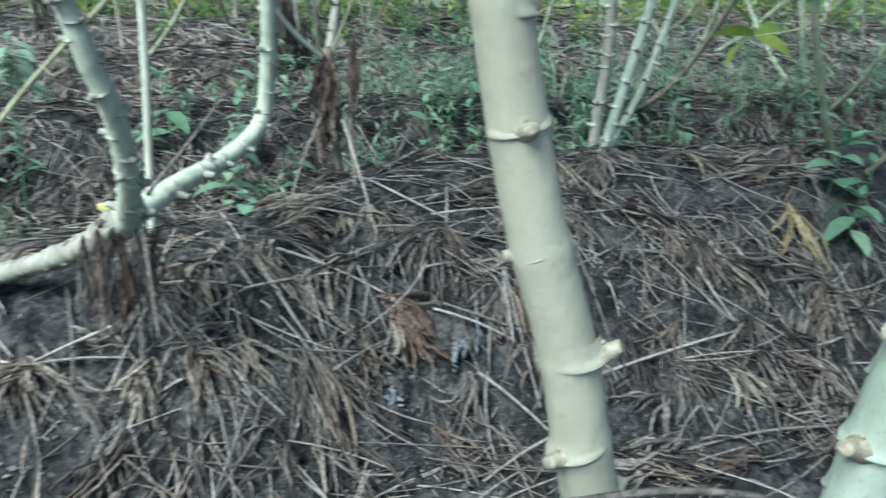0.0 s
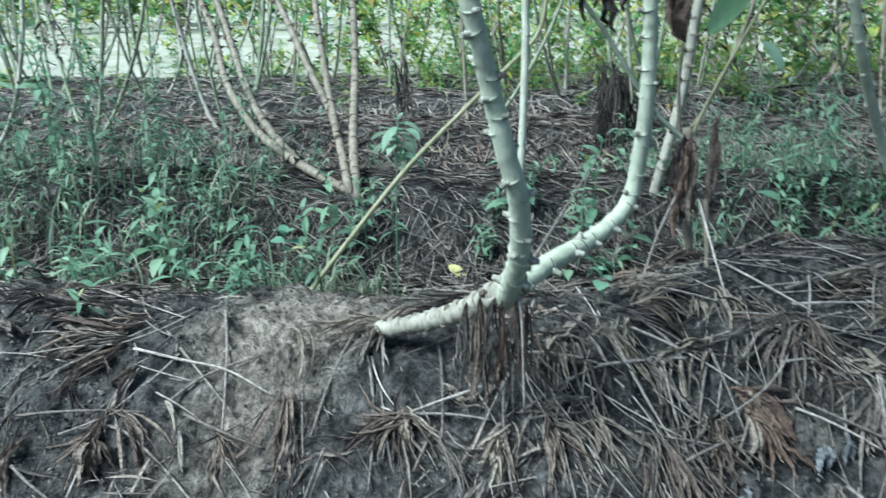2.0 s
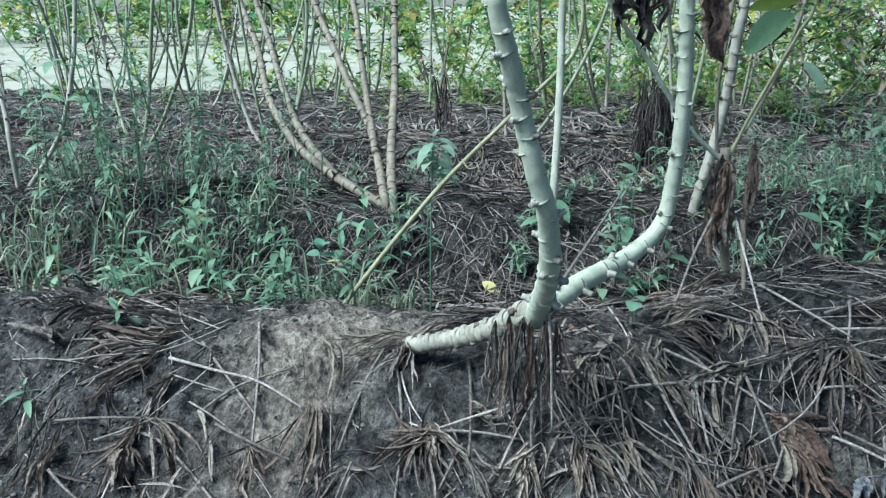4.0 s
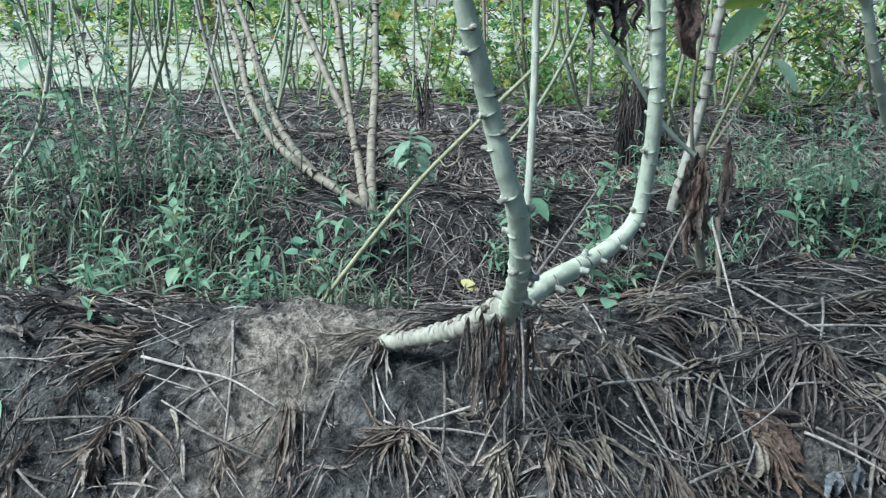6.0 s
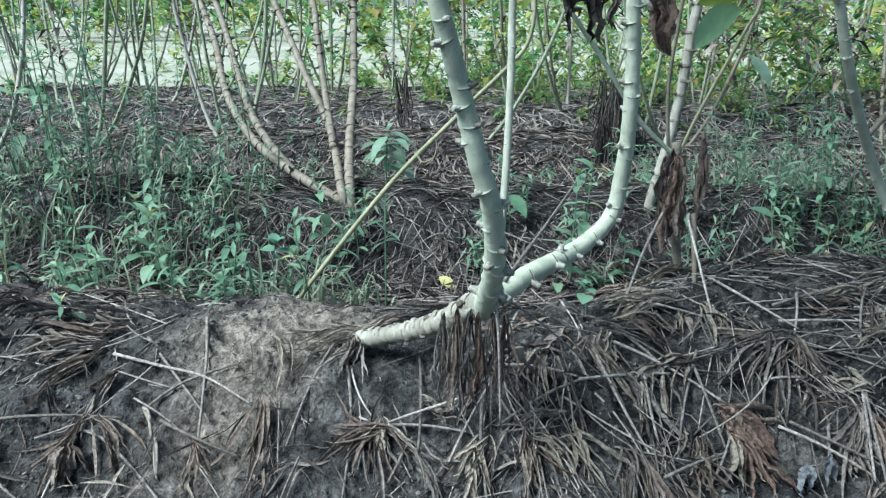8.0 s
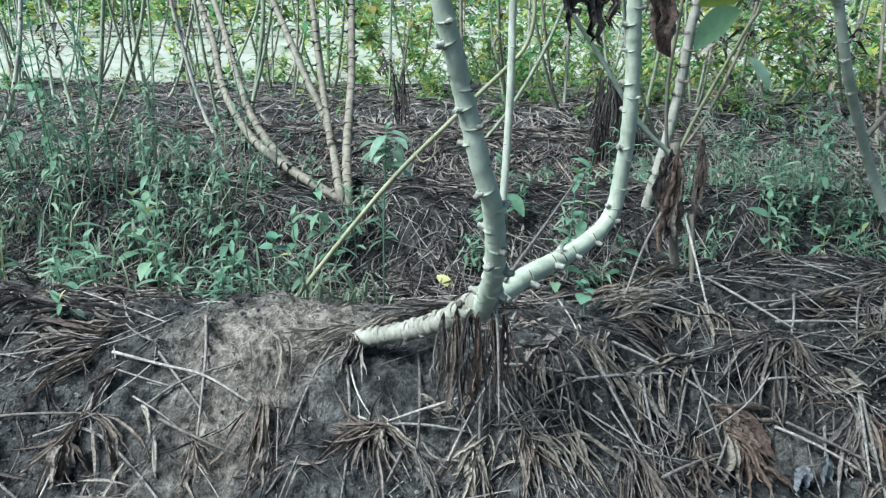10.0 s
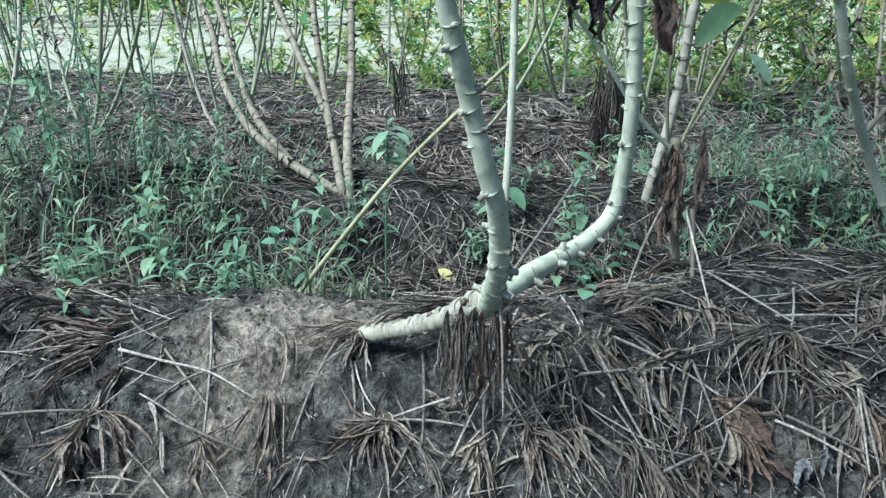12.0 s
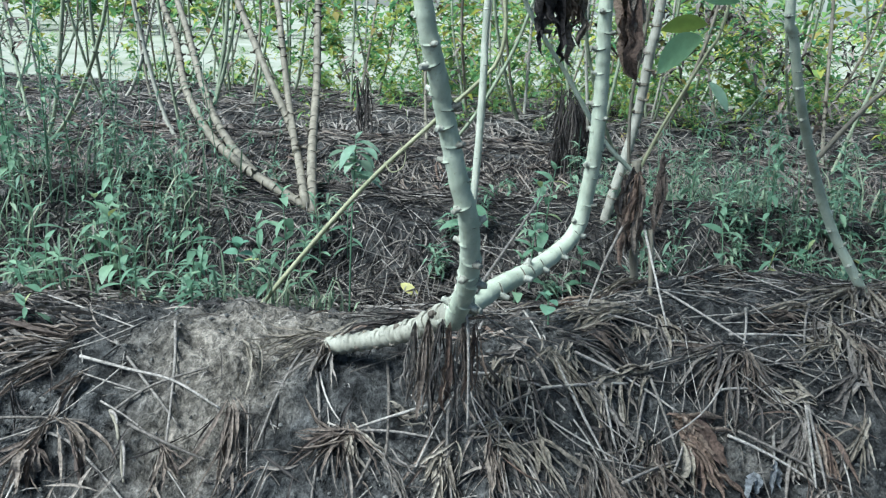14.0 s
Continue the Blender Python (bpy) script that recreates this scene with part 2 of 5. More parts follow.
def frames_on(pts):
    """Tangent and two normals at each point, carried along without twist."""
    out, n = [], None
    for i, p in enumerate(pts):
        t = (pts[min(i + 1, len(pts) - 1)] - pts[max(i - 1, 0)]).normalized()
        if n is None:
            n = t.orthogonal().normalized()
        n = (n - t * n.dot(t)).normalized()
        out.append((t, n, t.cross(n)))
    return out


def tube(pts, radii, sides=8, verts=None, faces=None, cap=True):
    verts, faces = ([] if verts is None else verts), ([] if faces is None else faces)
    o = len(verts)
    for (t, n, b), p, r in zip(frames_on(pts), pts, radii):
        for k in range(sides):
            a = 2 * math.pi * k / sides
            verts.append(p + (n * math.cos(a) + b * math.sin(a)) * r)
    for i in range(len(pts) - 1):
        for k in range(sides):
            q = o + i * sides
            faces.append((q + k, q + (k + 1) % sides, q + sides + (k + 1) % sides, q + sides + k))
    if cap:
        faces.append(tuple(o + k for k in reversed(range(sides))))
        faces.append(tuple(o + (len(pts) - 1) * sides + k for k in range(sides)))
    return verts, faces


def strip(pts, widths, side, fold, twist, verts, faces):
    """A narrow blade along a line: three points across, folded at the rib and twisting."""
    o = len(verts)
    last = len(pts) - 1
    for i, p in enumerate(pts):
        t = (pts[min(i + 1, last)] - pts[max(i - 1, 0)]).normalized()
        s = side - t * side.dot(t)
        s = s.normalized() if s.length > 1e-6 else t.orthogonal().normalized()
        u = t.cross(s)
        a = twist[0] + (twist[1] - twist[0]) * i / last
        s, u = s * math.cos(a) + u * math.sin(a), u * math.cos(a) - s * math.sin(a)
        w = widths[i]
        verts += [p - s * w + u * w * fold, p, p + s * w + u * w * fold]
    for i in range(last):
        q = o + 3 * i
        faces += [(q, q + 1, q + 4, q + 3), (q + 1, q + 2, q + 5, q + 4)]


def profile(n, w, peak=0.45):
    """Widths of a lance-shaped blade."""
    out = []
    for i in range(n):
        u = i / (n - 1)
        k = u / peak if u < peak else (1 - u) / (1 - peak)
        out.append(w * (0.12 + 0.88 * math.sin(max(0.0, k) * math.pi / 2) ** 0.9) * (1 if i < n - 1 else 0.3))
    return out


R = random.Random(7)


# ---- ground ----
def lines(lo, hi, fine, step, grow):
    """Grid lines, close together within fine and ever wider outside it."""
    mid = list(np.arange(fine[0], fine[1], step))
    out, s, v = [], step, fine[1]
    while v < hi:
        out.append(v)
        s *= grow
        v += s
    out.append(hi)
    s, v, low = step, fine[0], []
    while True:
        s *= grow
        v -= s
        if v <= lo:
            break
        low.append(v)
    return [lo, *reversed(low), *mid, *out]


def build_ground():
    xs = lines(-400, 400, (-0.85, 1.1), 0.0055, 1.04)
    ys = lines(-60, 900, (0.92, 1.55), 0.0055, 1.02)
    verts = [(x, y, ground_z(x, y)) for y in ys for x in xs]
    nx = len(xs)
    faces = [(j * nx + i, j * nx + i + 1, (j + 1) * nx + i + 1, (j + 1) * nx + i) for j in range(len(ys) - 1) for i in range(nx - 1)]
    index = [1 if ys[k // (nx - 1)] > 5.6 + 0.5 * math.sin(xs[k % (nx - 1)] * 1.3) else 0 for k in range(len(faces))]
    tagged(mesh_of("ground", verts, faces, [SOIL, FIELD], index=index), "grey-brown dry loam ridges and furrows under the plants", "ground", kind="structure")


build_ground()


# ---- cassava stems ----
def scar_mesh(lip, stub, under, name, tip=1.8, flare=0.16, rise=0.7, wing=100, fat=1.0, slant=0.0, bud=True):
    """A leaf scar for a stem of radius 1 that stands on z: a collar that flares out and is cut off below, and a blunt horn."""
    verts, faces, index = [], [], []
    cols, rows = 15, 6
    for i in range(cols):
        u = 2 * i / (cols - 1) - 1
        a = radians(wing) * u
        k = (1 - abs(u) ** 2.2) * flare + 0.004
        drop = -0.22 * (1 - u * u) + slant * u
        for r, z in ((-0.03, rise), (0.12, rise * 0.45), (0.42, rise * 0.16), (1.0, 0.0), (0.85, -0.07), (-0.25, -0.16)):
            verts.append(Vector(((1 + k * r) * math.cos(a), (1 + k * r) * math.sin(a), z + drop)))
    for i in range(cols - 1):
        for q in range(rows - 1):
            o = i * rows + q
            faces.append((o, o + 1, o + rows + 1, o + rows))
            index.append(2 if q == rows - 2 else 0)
    n = len(faces)
    tube([Vector((0.80, 0, -0.16)), Vector((1.10, 0, -0.13)), Vector((0.55 + 0.5 * tip, 0.01, -0.06)), Vector((tip - 0.10, 0.03, 0.02)), Vector((tip, 0.04, 0.05)), Vector((tip + 0.015, 0.04, 0.052))], [q * fat for q in (0.46, 0.33, 0.25, 0.235, 0.225, 0.12)], 10, verts, faces)
    if bud:
        tube([Vector((0.93, 0, 0.24)), Vector((1.06, 0, 0.30)), Vector((1.11, 0, 0.36))], [0.13, 0.10, 0.03], 6, verts, faces)
    index += [1] * (len(faces) - n)
    me = bpy.data.meshes.new(name)
    me.from_pydata([tuple(q) for q in verts], [], faces)
    me.polygons.foreach_set("use_smooth", [True] * len(faces))
    for m in (lip, stub, under):
        me.materials.append(m)
    me.polygons.foreach_set("material_index", index)
    return me


def stub_material(name, stops):
    n = Nodes(name)
    c = n.ramp(n.t.nodes.new("ShaderNodeObjectInfo").outputs["Random"], stops)
    c = n.mix(0.7, c, n.ramp(n.noise(300.0, 4.0), [(0.35, (0.35, 0.32, 0.28)), (0.65, (1.0, 1.0, 1.0))]), "MULTIPLY")
    n.bump(n.noise(260.0, 3.0), 0.6, 0.002)
    return n.base(c, 0.75, 0.25)


KNOB = stub_material("stub_grey", [(0.0, (0.213, 0.197, 0.156)), (0.35, (0.344, 0.336, 0.262)), (1.0, (0.459, 0.459, 0.369))])
KNOB_T = stub_material("stub_brown", [(0.0, (0.07, 0.058, 0.045)), (0.6, (0.16, 0.135, 0.10)), (1.0, (0.30, 0.26, 0.19))])
KNOB_C = stub_material("stub_tan", [(0.0, (0.386, 0.344, 0.235)), (1.0, (0.446, 0.403, 0.286))])
# brown of the scar line, with the shadow under the lip coloured in
KNOB_U = stub_material("scar_and_shade", [(0.0, (0.05, 0.045, 0.035)), (1.0, (0.13, 0.115, 0.085))])
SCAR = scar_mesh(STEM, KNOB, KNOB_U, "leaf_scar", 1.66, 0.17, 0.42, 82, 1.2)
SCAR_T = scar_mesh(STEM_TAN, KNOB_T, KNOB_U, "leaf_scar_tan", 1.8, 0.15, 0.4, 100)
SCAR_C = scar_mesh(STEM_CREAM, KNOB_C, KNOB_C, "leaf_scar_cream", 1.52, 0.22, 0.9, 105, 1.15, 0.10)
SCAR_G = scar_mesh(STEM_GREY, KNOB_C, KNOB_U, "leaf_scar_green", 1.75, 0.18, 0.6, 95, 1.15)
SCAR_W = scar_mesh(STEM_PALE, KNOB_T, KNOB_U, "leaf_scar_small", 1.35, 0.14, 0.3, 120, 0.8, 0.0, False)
SCAR_P = scar_mesh(STEM_SHADED, KNOB_T, KNOB_U, "leaf_scar_old", 1.3, 0.16, 0.5, 130)


def stem(parent, points, r0, r1, mat, scars, gap=0.036, sides=14, name="stem", turn=0.0, reach=1.0, rough=1.0, waist=0.0, swell=0.06, bumps=False, heights=(), wide=0.0042, taper=1.0):
    """A stem with swollen nodes, each with its scar as a part of its own."""
    pts = curve(points, 10)
    dist = [0.0]
    for a, b in zip(pts, pts[1:]):
        dist.append(dist[-1] + (b - a).length)
    total, nodes, s = dist[-1], [], gap * 0.5
    while s < total - 0.008:
        nodes.append(s)
        s += gap * R.uniform(0.7, 1.3)
    if heights:
        nodes = [dist[min(range(len(pts)), key=lambda k: abs(pts[k].z - h))] for h in heights]
    # even steps along the line, so that the nodes show
    n = max(12, int(total / (0.0028 if scars or heights else 0.006))) if gap < 0.06 and r0 > 0.008 else max(12, int(total / 0.012))
    even, k = [], 0
    for i in range(n + 1):
        d = total * i / n
        while k < len(dist) - 2 and dist[k + 1] < d:
            k += 1
        even.append(pts[k].lerp(pts[k + 1], (d - dist[k]) / max(1e-9, dist[k + 1] - dist[k])))
    rad = []
    for i in range(n + 1):
        d = total * i / n
        near = min((abs(d - q) for q in nodes), default=1)
        rad.append((r1 + (r0 - r1) * (1 - d / total) ** taper - waist * math.exp(-((even[i].z - 0.80) / 0.11) ** 2)) * (1 + swell * math.exp(-(near / wide) ** 2)) * (1 + rough * R.uniform(-0.012, 0.012)))
    v, f = tube(even, rad, sides)
    fr = frames_on(even)
    bare = len(f)
    for q in nodes if bumps else []:
        i = min(n, round(q / total * n))
        t, a, _ = fr[i]
        turn += math.pi + R.uniform(-0.8, 0.8)
        o = Vector((math.cos(turn), math.sin(turn), 0.001))
        o = (o - t * o.dot(t)).normalized()
        r = rad[i]
        tube([even[i] + o * r * 0.7, even[i] + o * r * 1.5 + t * r * 0.1, even[i] + o * r * 1.85 + t * r * 0.3], [r * 0.55, r * 0.36, r * 0.25], 5, v, f)
    ob = mesh_of(name, v, f, [mat, KNOB_T] if bumps else mat, parent, index=[0 if k < bare else 1 for k in range(len(f))] if bumps else None)
    turn = round(turn / math.pi) * math.pi
    for q in nodes if scars else []:
        i = min(n, round(q / total * n))
        t, a, b = fr[i]
        turn += math.pi
        ang = turn + R.uniform(-1.2, 1.2)
        o = Vector((math.cos(ang), math.sin(ang), 0.001))
        o = (o - t * o.dot(t)).normalized()
        r = rad[i]
        knob = new("leaf_scar", scars)
        knob.parent = ob
        side = t.cross(o)
        m = Matrix((o, side, t)).transposed().to_4x4()
        m.translation = even[i]
        knob.matrix_local = m @ Matrix.Diagonal((r * (1 + (reach - 1) * 0.5) * R.uniform(0.88, 1.10), r * 1.02, r * R.uniform(0.75, 1.15), 1))
    return ob


def thing(name, label, category, group="", at=(0, 0, 0)):
    e = new(name)
    e.empty_display_size = 0.05
    e.location = at
    return tagged(e, label, category, group)


GROUP = "cassava plants in rows"
main = thing("cassava_plant", "pale grey-green cassava plant forking low over the ridge", "plant", GROUP)
stem(main, [(-0.172, 1.213, 0.331), (-0.155, 1.204, 0.338), (-0.094, 1.180, 0.363), (-0.032, 1.140, 0.400), (0.026, 1.075, 0.457)], 0.0120, 0.0150, STEM_SHADED, SCAR_P, 0.019, name="old_cutting", reach=0.8, swell=0.16)
stem(main, [(0.022, 1.085, 0.437), (0.041, 1.005, 0.523), (0.040, 0.955, 0.607), (0.028, 0.938, 0.655), (0.018, 0.930, 0.698), (0.009, 0.920, 0.738), (0.002, 0.905, 0.774), (-0.010, 0.890, 0.827), (-0.026, 0.880, 0.932), (-0.044, 0.880, 1.154), (-0.049, 0.900, 1.605), (-0.049, 0.920, 1.955)], 0.0140, 0.0074, STEM, SCAR, 0.022, swell=0.05, taper=3.4)
stem(main, [(0.017, 1.085, 0.454), (0.042, 1.080, 0.464), (0.082, 1.130, 0.475), (0.136, 1.200, 0.484), (0.177, 1.250, 0.503), (0.198, 1.270, 0.532), (0.206, 1.265, 0.592), (0.209, 1.251, 0.650), (0.207, 1.235, 0.743), (0.201, 1.220, 0.829), (0.193, 1.210, 1.090), (0.195, 1.220, 1.491), (0.210, 1.220, 1.941)], 0.0148, 0.0085, STEM, SCAR, 0.023, swell=0.05, reach=0.9, taper=4.0)

cane = thing("pale_cane", "straight smooth pale green cane behind the fork", "plant")
stem(cane, [(0.024, 1.325, 0.309), (0.033, 1.340, 0.490), (0.039, 1.360, 0.630), (0.041, 1.370, 0.749), (0.041, 1.380, 0.831), (0.054, 1.390, 1.298), (0.078, 1.400, 1.898)], 0.0062, 0.0052, STEM_PALE, SCAR_W, 0.12, 10, reach=0.7)

stick = thing("yellow_vine_stick", "leaning thin yellow-green woody stalk", "stick")
stem(stick, [(-0.391, 1.565, 0.227), (-0.381, 1.560, 0.254), (-0.193, 1.540, 0.489), (-0.056, 1.520, 0.630), (0.028, 1.500, 0.712), (0.061, 1.500, 0.751), (0.072, 1.500, 0.807), (0.062, 1.510, 0.897)], 0.0050, 0.0032, STICK, None, 0.1, 8)

far = thing("cassava_plant", "tan cassava plant with five leaning knotty stems", "plant", GROUP)


def knotty(points, r):
    """One leaning stem of the tan plant."""
    stem(far, points, r, r * 0.75, STEM_TAN, SCAR_T, 0.036, 10, reach=1.25, turn=R.uniform(0, 6))


knotty([(-0.384, 2.100, 0.271), (-0.413, 2.110, 0.310), (-0.584, 2.180, 0.386), (-0.754, 2.350, 0.448), (-0.922, 2.600, 0.552), (-1.071, 2.900, 0.697), (-1.206, 3.100, 0.853), (-1.449, 3.400, 1.282)], 0.013)
knotty([(-0.565, 2.170, 0.376), (-0.685, 2.300, 0.443), (-0.776, 2.420, 0.514), (-0.886, 2.620, 0.610), (-1.009, 2.850, 0.737), (-1.119, 3.000, 0.913), (-1.344, 3.300, 1.377)], 0.012)
knotty([(-0.412, 2.110, 0.303), (-0.429, 2.120, 0.348), (-0.524, 2.390, 0.462), (-0.618, 2.500, 0.599), (-0.704, 2.600, 0.728), (-0.784, 2.700, 0.847), (-1.047, 2.950, 1.310)], 0.012)
knotty([(-0.494, 2.300, 0.429), (-0.567, 2.500, 0.565), (-0.612, 2.600, 0.745), (-0.653, 2.700, 0.846), (-0.800, 2.900, 1.246)], 0.011)
knotty([(-0.398, 2.100, 0.282), (-0.404, 2.110, 0.329), (-0.448, 2.300, 0.429), (-0.501, 2.600, 0.590), (-0.531, 2.750, 0.740), (-0.550, 2.850, 0.847), (-0.565, 3.000, 1.333)], 0.014)

right = thing("cassava_plant", "grey-green cassava plant leaning over a heap of dead leaves", "plant", GROUP)
stem(right, [(0.819, 1.600, 0.284), (0.790, 1.580, 0.336), (0.749, 1.570, 0.394), (0.696, 1.560, 0.471), (0.634, 1.520, 0.573), (0.549, 1.420, 0.710), (0.506, 1.380, 0.815), (0.487, 1.360, 0.863), (0.468, 1.340, 1.175), (0.487, 1.330, 1.875)], 0.0096, 0.0062, STEM, SCAR, 0.034, swell=0.05, taper=2.0)
stem(right, [(0.616, 1.510, 0.596), (0.659, 1.500, 0.667), (0.696, 1.500, 0.716), (0.767, 1.500, 0.788), (0.896, 1.520, 0.951)], 0.0048, 0.0036, STEM_TAN, None, 0.05, 8, "side_shoot")

trio = thing("cassava_plant", "cassava plant with three upright knotty pale stems", "plant", GROUP)
stem(trio, [(0.898, 1.60, 0.325), (0.912, 1.60, 0.378), (0.935, 1.60, 0.479), (0.966, 1.60, 0.615), (0.977, 1.60, 0.670), (1.03, 1.60, 1.0), (1.08, 1.60, 1.747)], 0.0112, 0.0080, STEM_GREY, SCAR, 0.03)
stem(trio, [(0.905, 1.60, 0.325), (0.928, 1.60, 0.390), (0.974, 1.60, 0.479), (1.012, 1.60, 0.604), (1.035, 1.60, 0.690), (1.13, 1.60, 1.0), (1.26, 1.60, 1.637)], 0.0085, 0.0065, STEM_GREY, SCAR, 0.03)
stem(trio, [(0.920, 1.67, 0.325), (0.927, 1.68, 0.438), (0.933, 1.68, 0.547), (0.931, 1.68, 0.661), (0.93, 1.68, 1.0), (0.95, 1.68, 1.754)], 0.0120, 0.0090, STEM_FAR, SCAR, 0.03)

front = thing("cassava_plant", "smooth cream cassava stem with wide collared scars", "plant", GROUP)
S_LINE = [(0.372, 0.335, 0.24), (0.312, 0.335, 0.43), (0.2645, 0.335, 0.610), (0.2525, 0.337, 0.662), (0.239, 0.340, 0.704), (0.231, 0.343, 0.7375), (0.224, 0.345, 0.7725), (0.212, 0.350, 0.849), (0.20, 0.360, 1.089), (0.20, 0.370, 1.889)]
stem(front, S_LINE, 0.0106, 0.0088, STEM_CREAM, None, 0.05, 24, rough=0.4, waist=0.0013, swell=0.045, heights=(0.770, 0.739, 0.7015, 0.664, 0.630, 0.600, 0.57, 0.80), wide=0.005)
front2 = thing("cassava_plant", "grey-green cassava stem with thick blunt scars", "plant", GROUP)
stem(front2, [(0.365, 0.330, 0.229), (0.372, 0.330, 0.479), (0.381, 0.330, 0.587), (0.385, 0.330, 0.625), (0.391, 0.330, 0.659), (0.416, 0.330, 0.777), (0.468, 0.330, 1.175), (0.537, 0.330, 1.872)], 0.0125, 0.011, STEM_GREY, SCAR_G, 0.022, 24, rough=0.4, swell=0.04)


stub = thing("cassava_plant", "thin cassava plant hung with dead leaves", "plant", GROUP)
stem(stub, [(0.358, 1.560, 0.280), (0.336, 1.560, 0.431), (0.329, 1.560, 0.554), (0.325, 1.560, 0.582)], 0.008, 0.009, STEM_TAN, None, 0.05, 10)
stem(stub, [(0.329, 1.560, 0.554), (0.362, 1.550, 0.645), (0.411, 1.500, 0.778), (0.426, 1.480, 0.829), (0.462, 1.470, 1.075)], 0.0033, 0.0024, STICK, None, 0.1, 8, "side_shoot")
stem(stub, [(0.329, 1.560, 0.554), (0.260, 1.550, 0.619), (0.184, 1.530, 0.731), (0.113, 1.500, 0.831), (0.055, 1.480, 0.948)], 0.0044, 0.0036, STEM_GREY, None, 0.06, 8, "side_shoot")
stem(stub, [(0.313, 1.560, 0.563), (0.305, 1.560, 0.684), (0.316, 1.550, 0.833), (0.338, 1.550, 1.182)], 0.0032, 0.0028, STEM_TAN, None, 0.05, 8, "side_shoot")
tan = thing("cassava_plant", "tan cassava stem rising behind the thin plant", "plant", GROUP)
stem(tan, [(0.36, 2.15, 0.27), (0.377, 2.15, 0.36), (0.396, 2.15, 0.445), (0.412, 2.15, 0.524), (0.427, 2.15, 0.627), (0.439, 2.15, 0.760), (0.448, 2.15, 0.837), (0.47, 2.16, 1.2), (0.48, 2.2, 1.8)], 0.0130, 0.0100, STEM_FAR, SCAR_T, 0.032, 12, reach=0.95)


# scars of the near smooth stem: place along the line, the way they face in degrees, reach, lip
def front_scars():
    ob = front.children[0]
    pts = curve(S_LINE, 40)
    for z, turn, reach, lip in ((0.770, 20, 0.9, 1.0), (0.739, 268, 0.95, 1.0), (0.7015, 172, 0.85, 0.9), (0.664, 330, 1.15, 1.05), (0.630, 205, 1.1, 1.0), (0.600, 20, 1.1, 1.0), (0.57, 250, 1.0, 1.0), (0.80, 200, 0.9, 1.0)):
        i = min(range(1, len(pts) - 1), key=lambda k: abs(pts[k].z - z))
        t = (pts[i + 1] - pts[i - 1]).normalized()
        o = Vector((math.cos(radians(turn)), math.sin(radians(turn)), 0))
        o = (o - t * o.dot(t)).normalized()
        m = Matrix((o, t.cross(o), t)).transposed().to_4x4()
        m.translation = pts[i]
        r = 0.0099 if z < 0.69 else 0.0090
        knob = new("leaf_scar", SCAR_C)
        knob.parent = ob
        knob.matrix_local = m @ Matrix.Diagonal((r * reach, r * 1.02, r * 0.85 * lip, 1))


front_scars()


# ---- dead leaves ----
def on_ground(x, y, lift):
    return Vector((x, y, ground_z(x, y) + lift))


def lobe_line(x, y, head, length, lift, n=6, bend=0.0, arch=0.0):
    """A line over the ground from x, y towards head (radians); arch lifts its middle."""
    out, a = [], head
    for i in range(n):
        u = i / (n - 1)
        out.append(on_ground(x, y, lift * (1 - 0.6 * u) + arch * math.sin(u * math.pi)))
        slope = (ground_z(x + 0.01 * math.cos(a), y + 0.01 * math.sin(a)) - ground_z(x, y)) / 0.01
        step = length / (n - 1) / math.sqrt(1 + min(4.0, slope * slope))
        x, y = x + step * math.cos(a), y + step * math.sin(a)
        a += bend / (n - 1)
    for _ in range(2):
        out = [out[0]] + [out[i] * 0.5 + (out[i - 1] + out[i + 1]) * 0.25 for i in range(1, n - 1)] + [out[-1]]
    return out


def stalk_line(x, y, head, length, lift, bend, n=7):
    """A nearly straight stalk that lies on the high points of the ground."""
    a, b = on_ground(x, y, lift), on_ground(x + length * math.cos(head), y + length * math.sin(head), 0.004)
    d = (b - a).normalized()
    b = a + d * length
    side = Vector((-math.sin(head), math.cos(head), 0)) * bend * length
    out = []
    for i in range(n):
        u = i / (n - 1)
        p = a.lerp(b, u) + side * math.sin(u * math.pi)
        p.z = max(p.z, ground_z(p.x, p.y) + 0.001)
        out.append(p)
    # even out the kinks
    for _ in range(2):
        out = [out[0]] + [out[i] * 0.5 + (out[i - 1] + out[i + 1]) * 0.25 for i in range(1, n - 1)] + [out[-1]]
    return out


def blade(pts, widths, side, roll, twist, verts, faces):
    """A dry blade rolled lengthwise into a gutter with a sunk midrib: five points across."""
    o = len(verts)
    last = len(pts) - 1
    for i, p in enumerate(pts):
        t = (pts[min(i + 1, last)] - pts[max(i - 1, 0)]).normalized()
        s = side - t * side.dot(t)
        s = s.normalized() if s.length > 1e-6 else t.orthogonal().normalized()
        u = t.cross(s)
        a = twist[0] + (twist[1] - twist[0]) * i / last
        s, u = s * math.cos(a) + u * math.sin(a), u * math.cos(a) - s * math.sin(a)
        w = widths[i] / roll
        for k, h in ((-1, 0), (-0.52, 0.16), (0, -0.12), (0.52, 0.16), (1, 0)):
            verts.append(p + s * w * math.sin(k * roll) + u * (w * (1 - math.cos(k * roll)) + widths[i] * h))
    for i in range(last):
        q = o + 5 * i
        faces += [(q + k, q + k + 1, q + k + 6, q + k + 5) for k in range(4)]


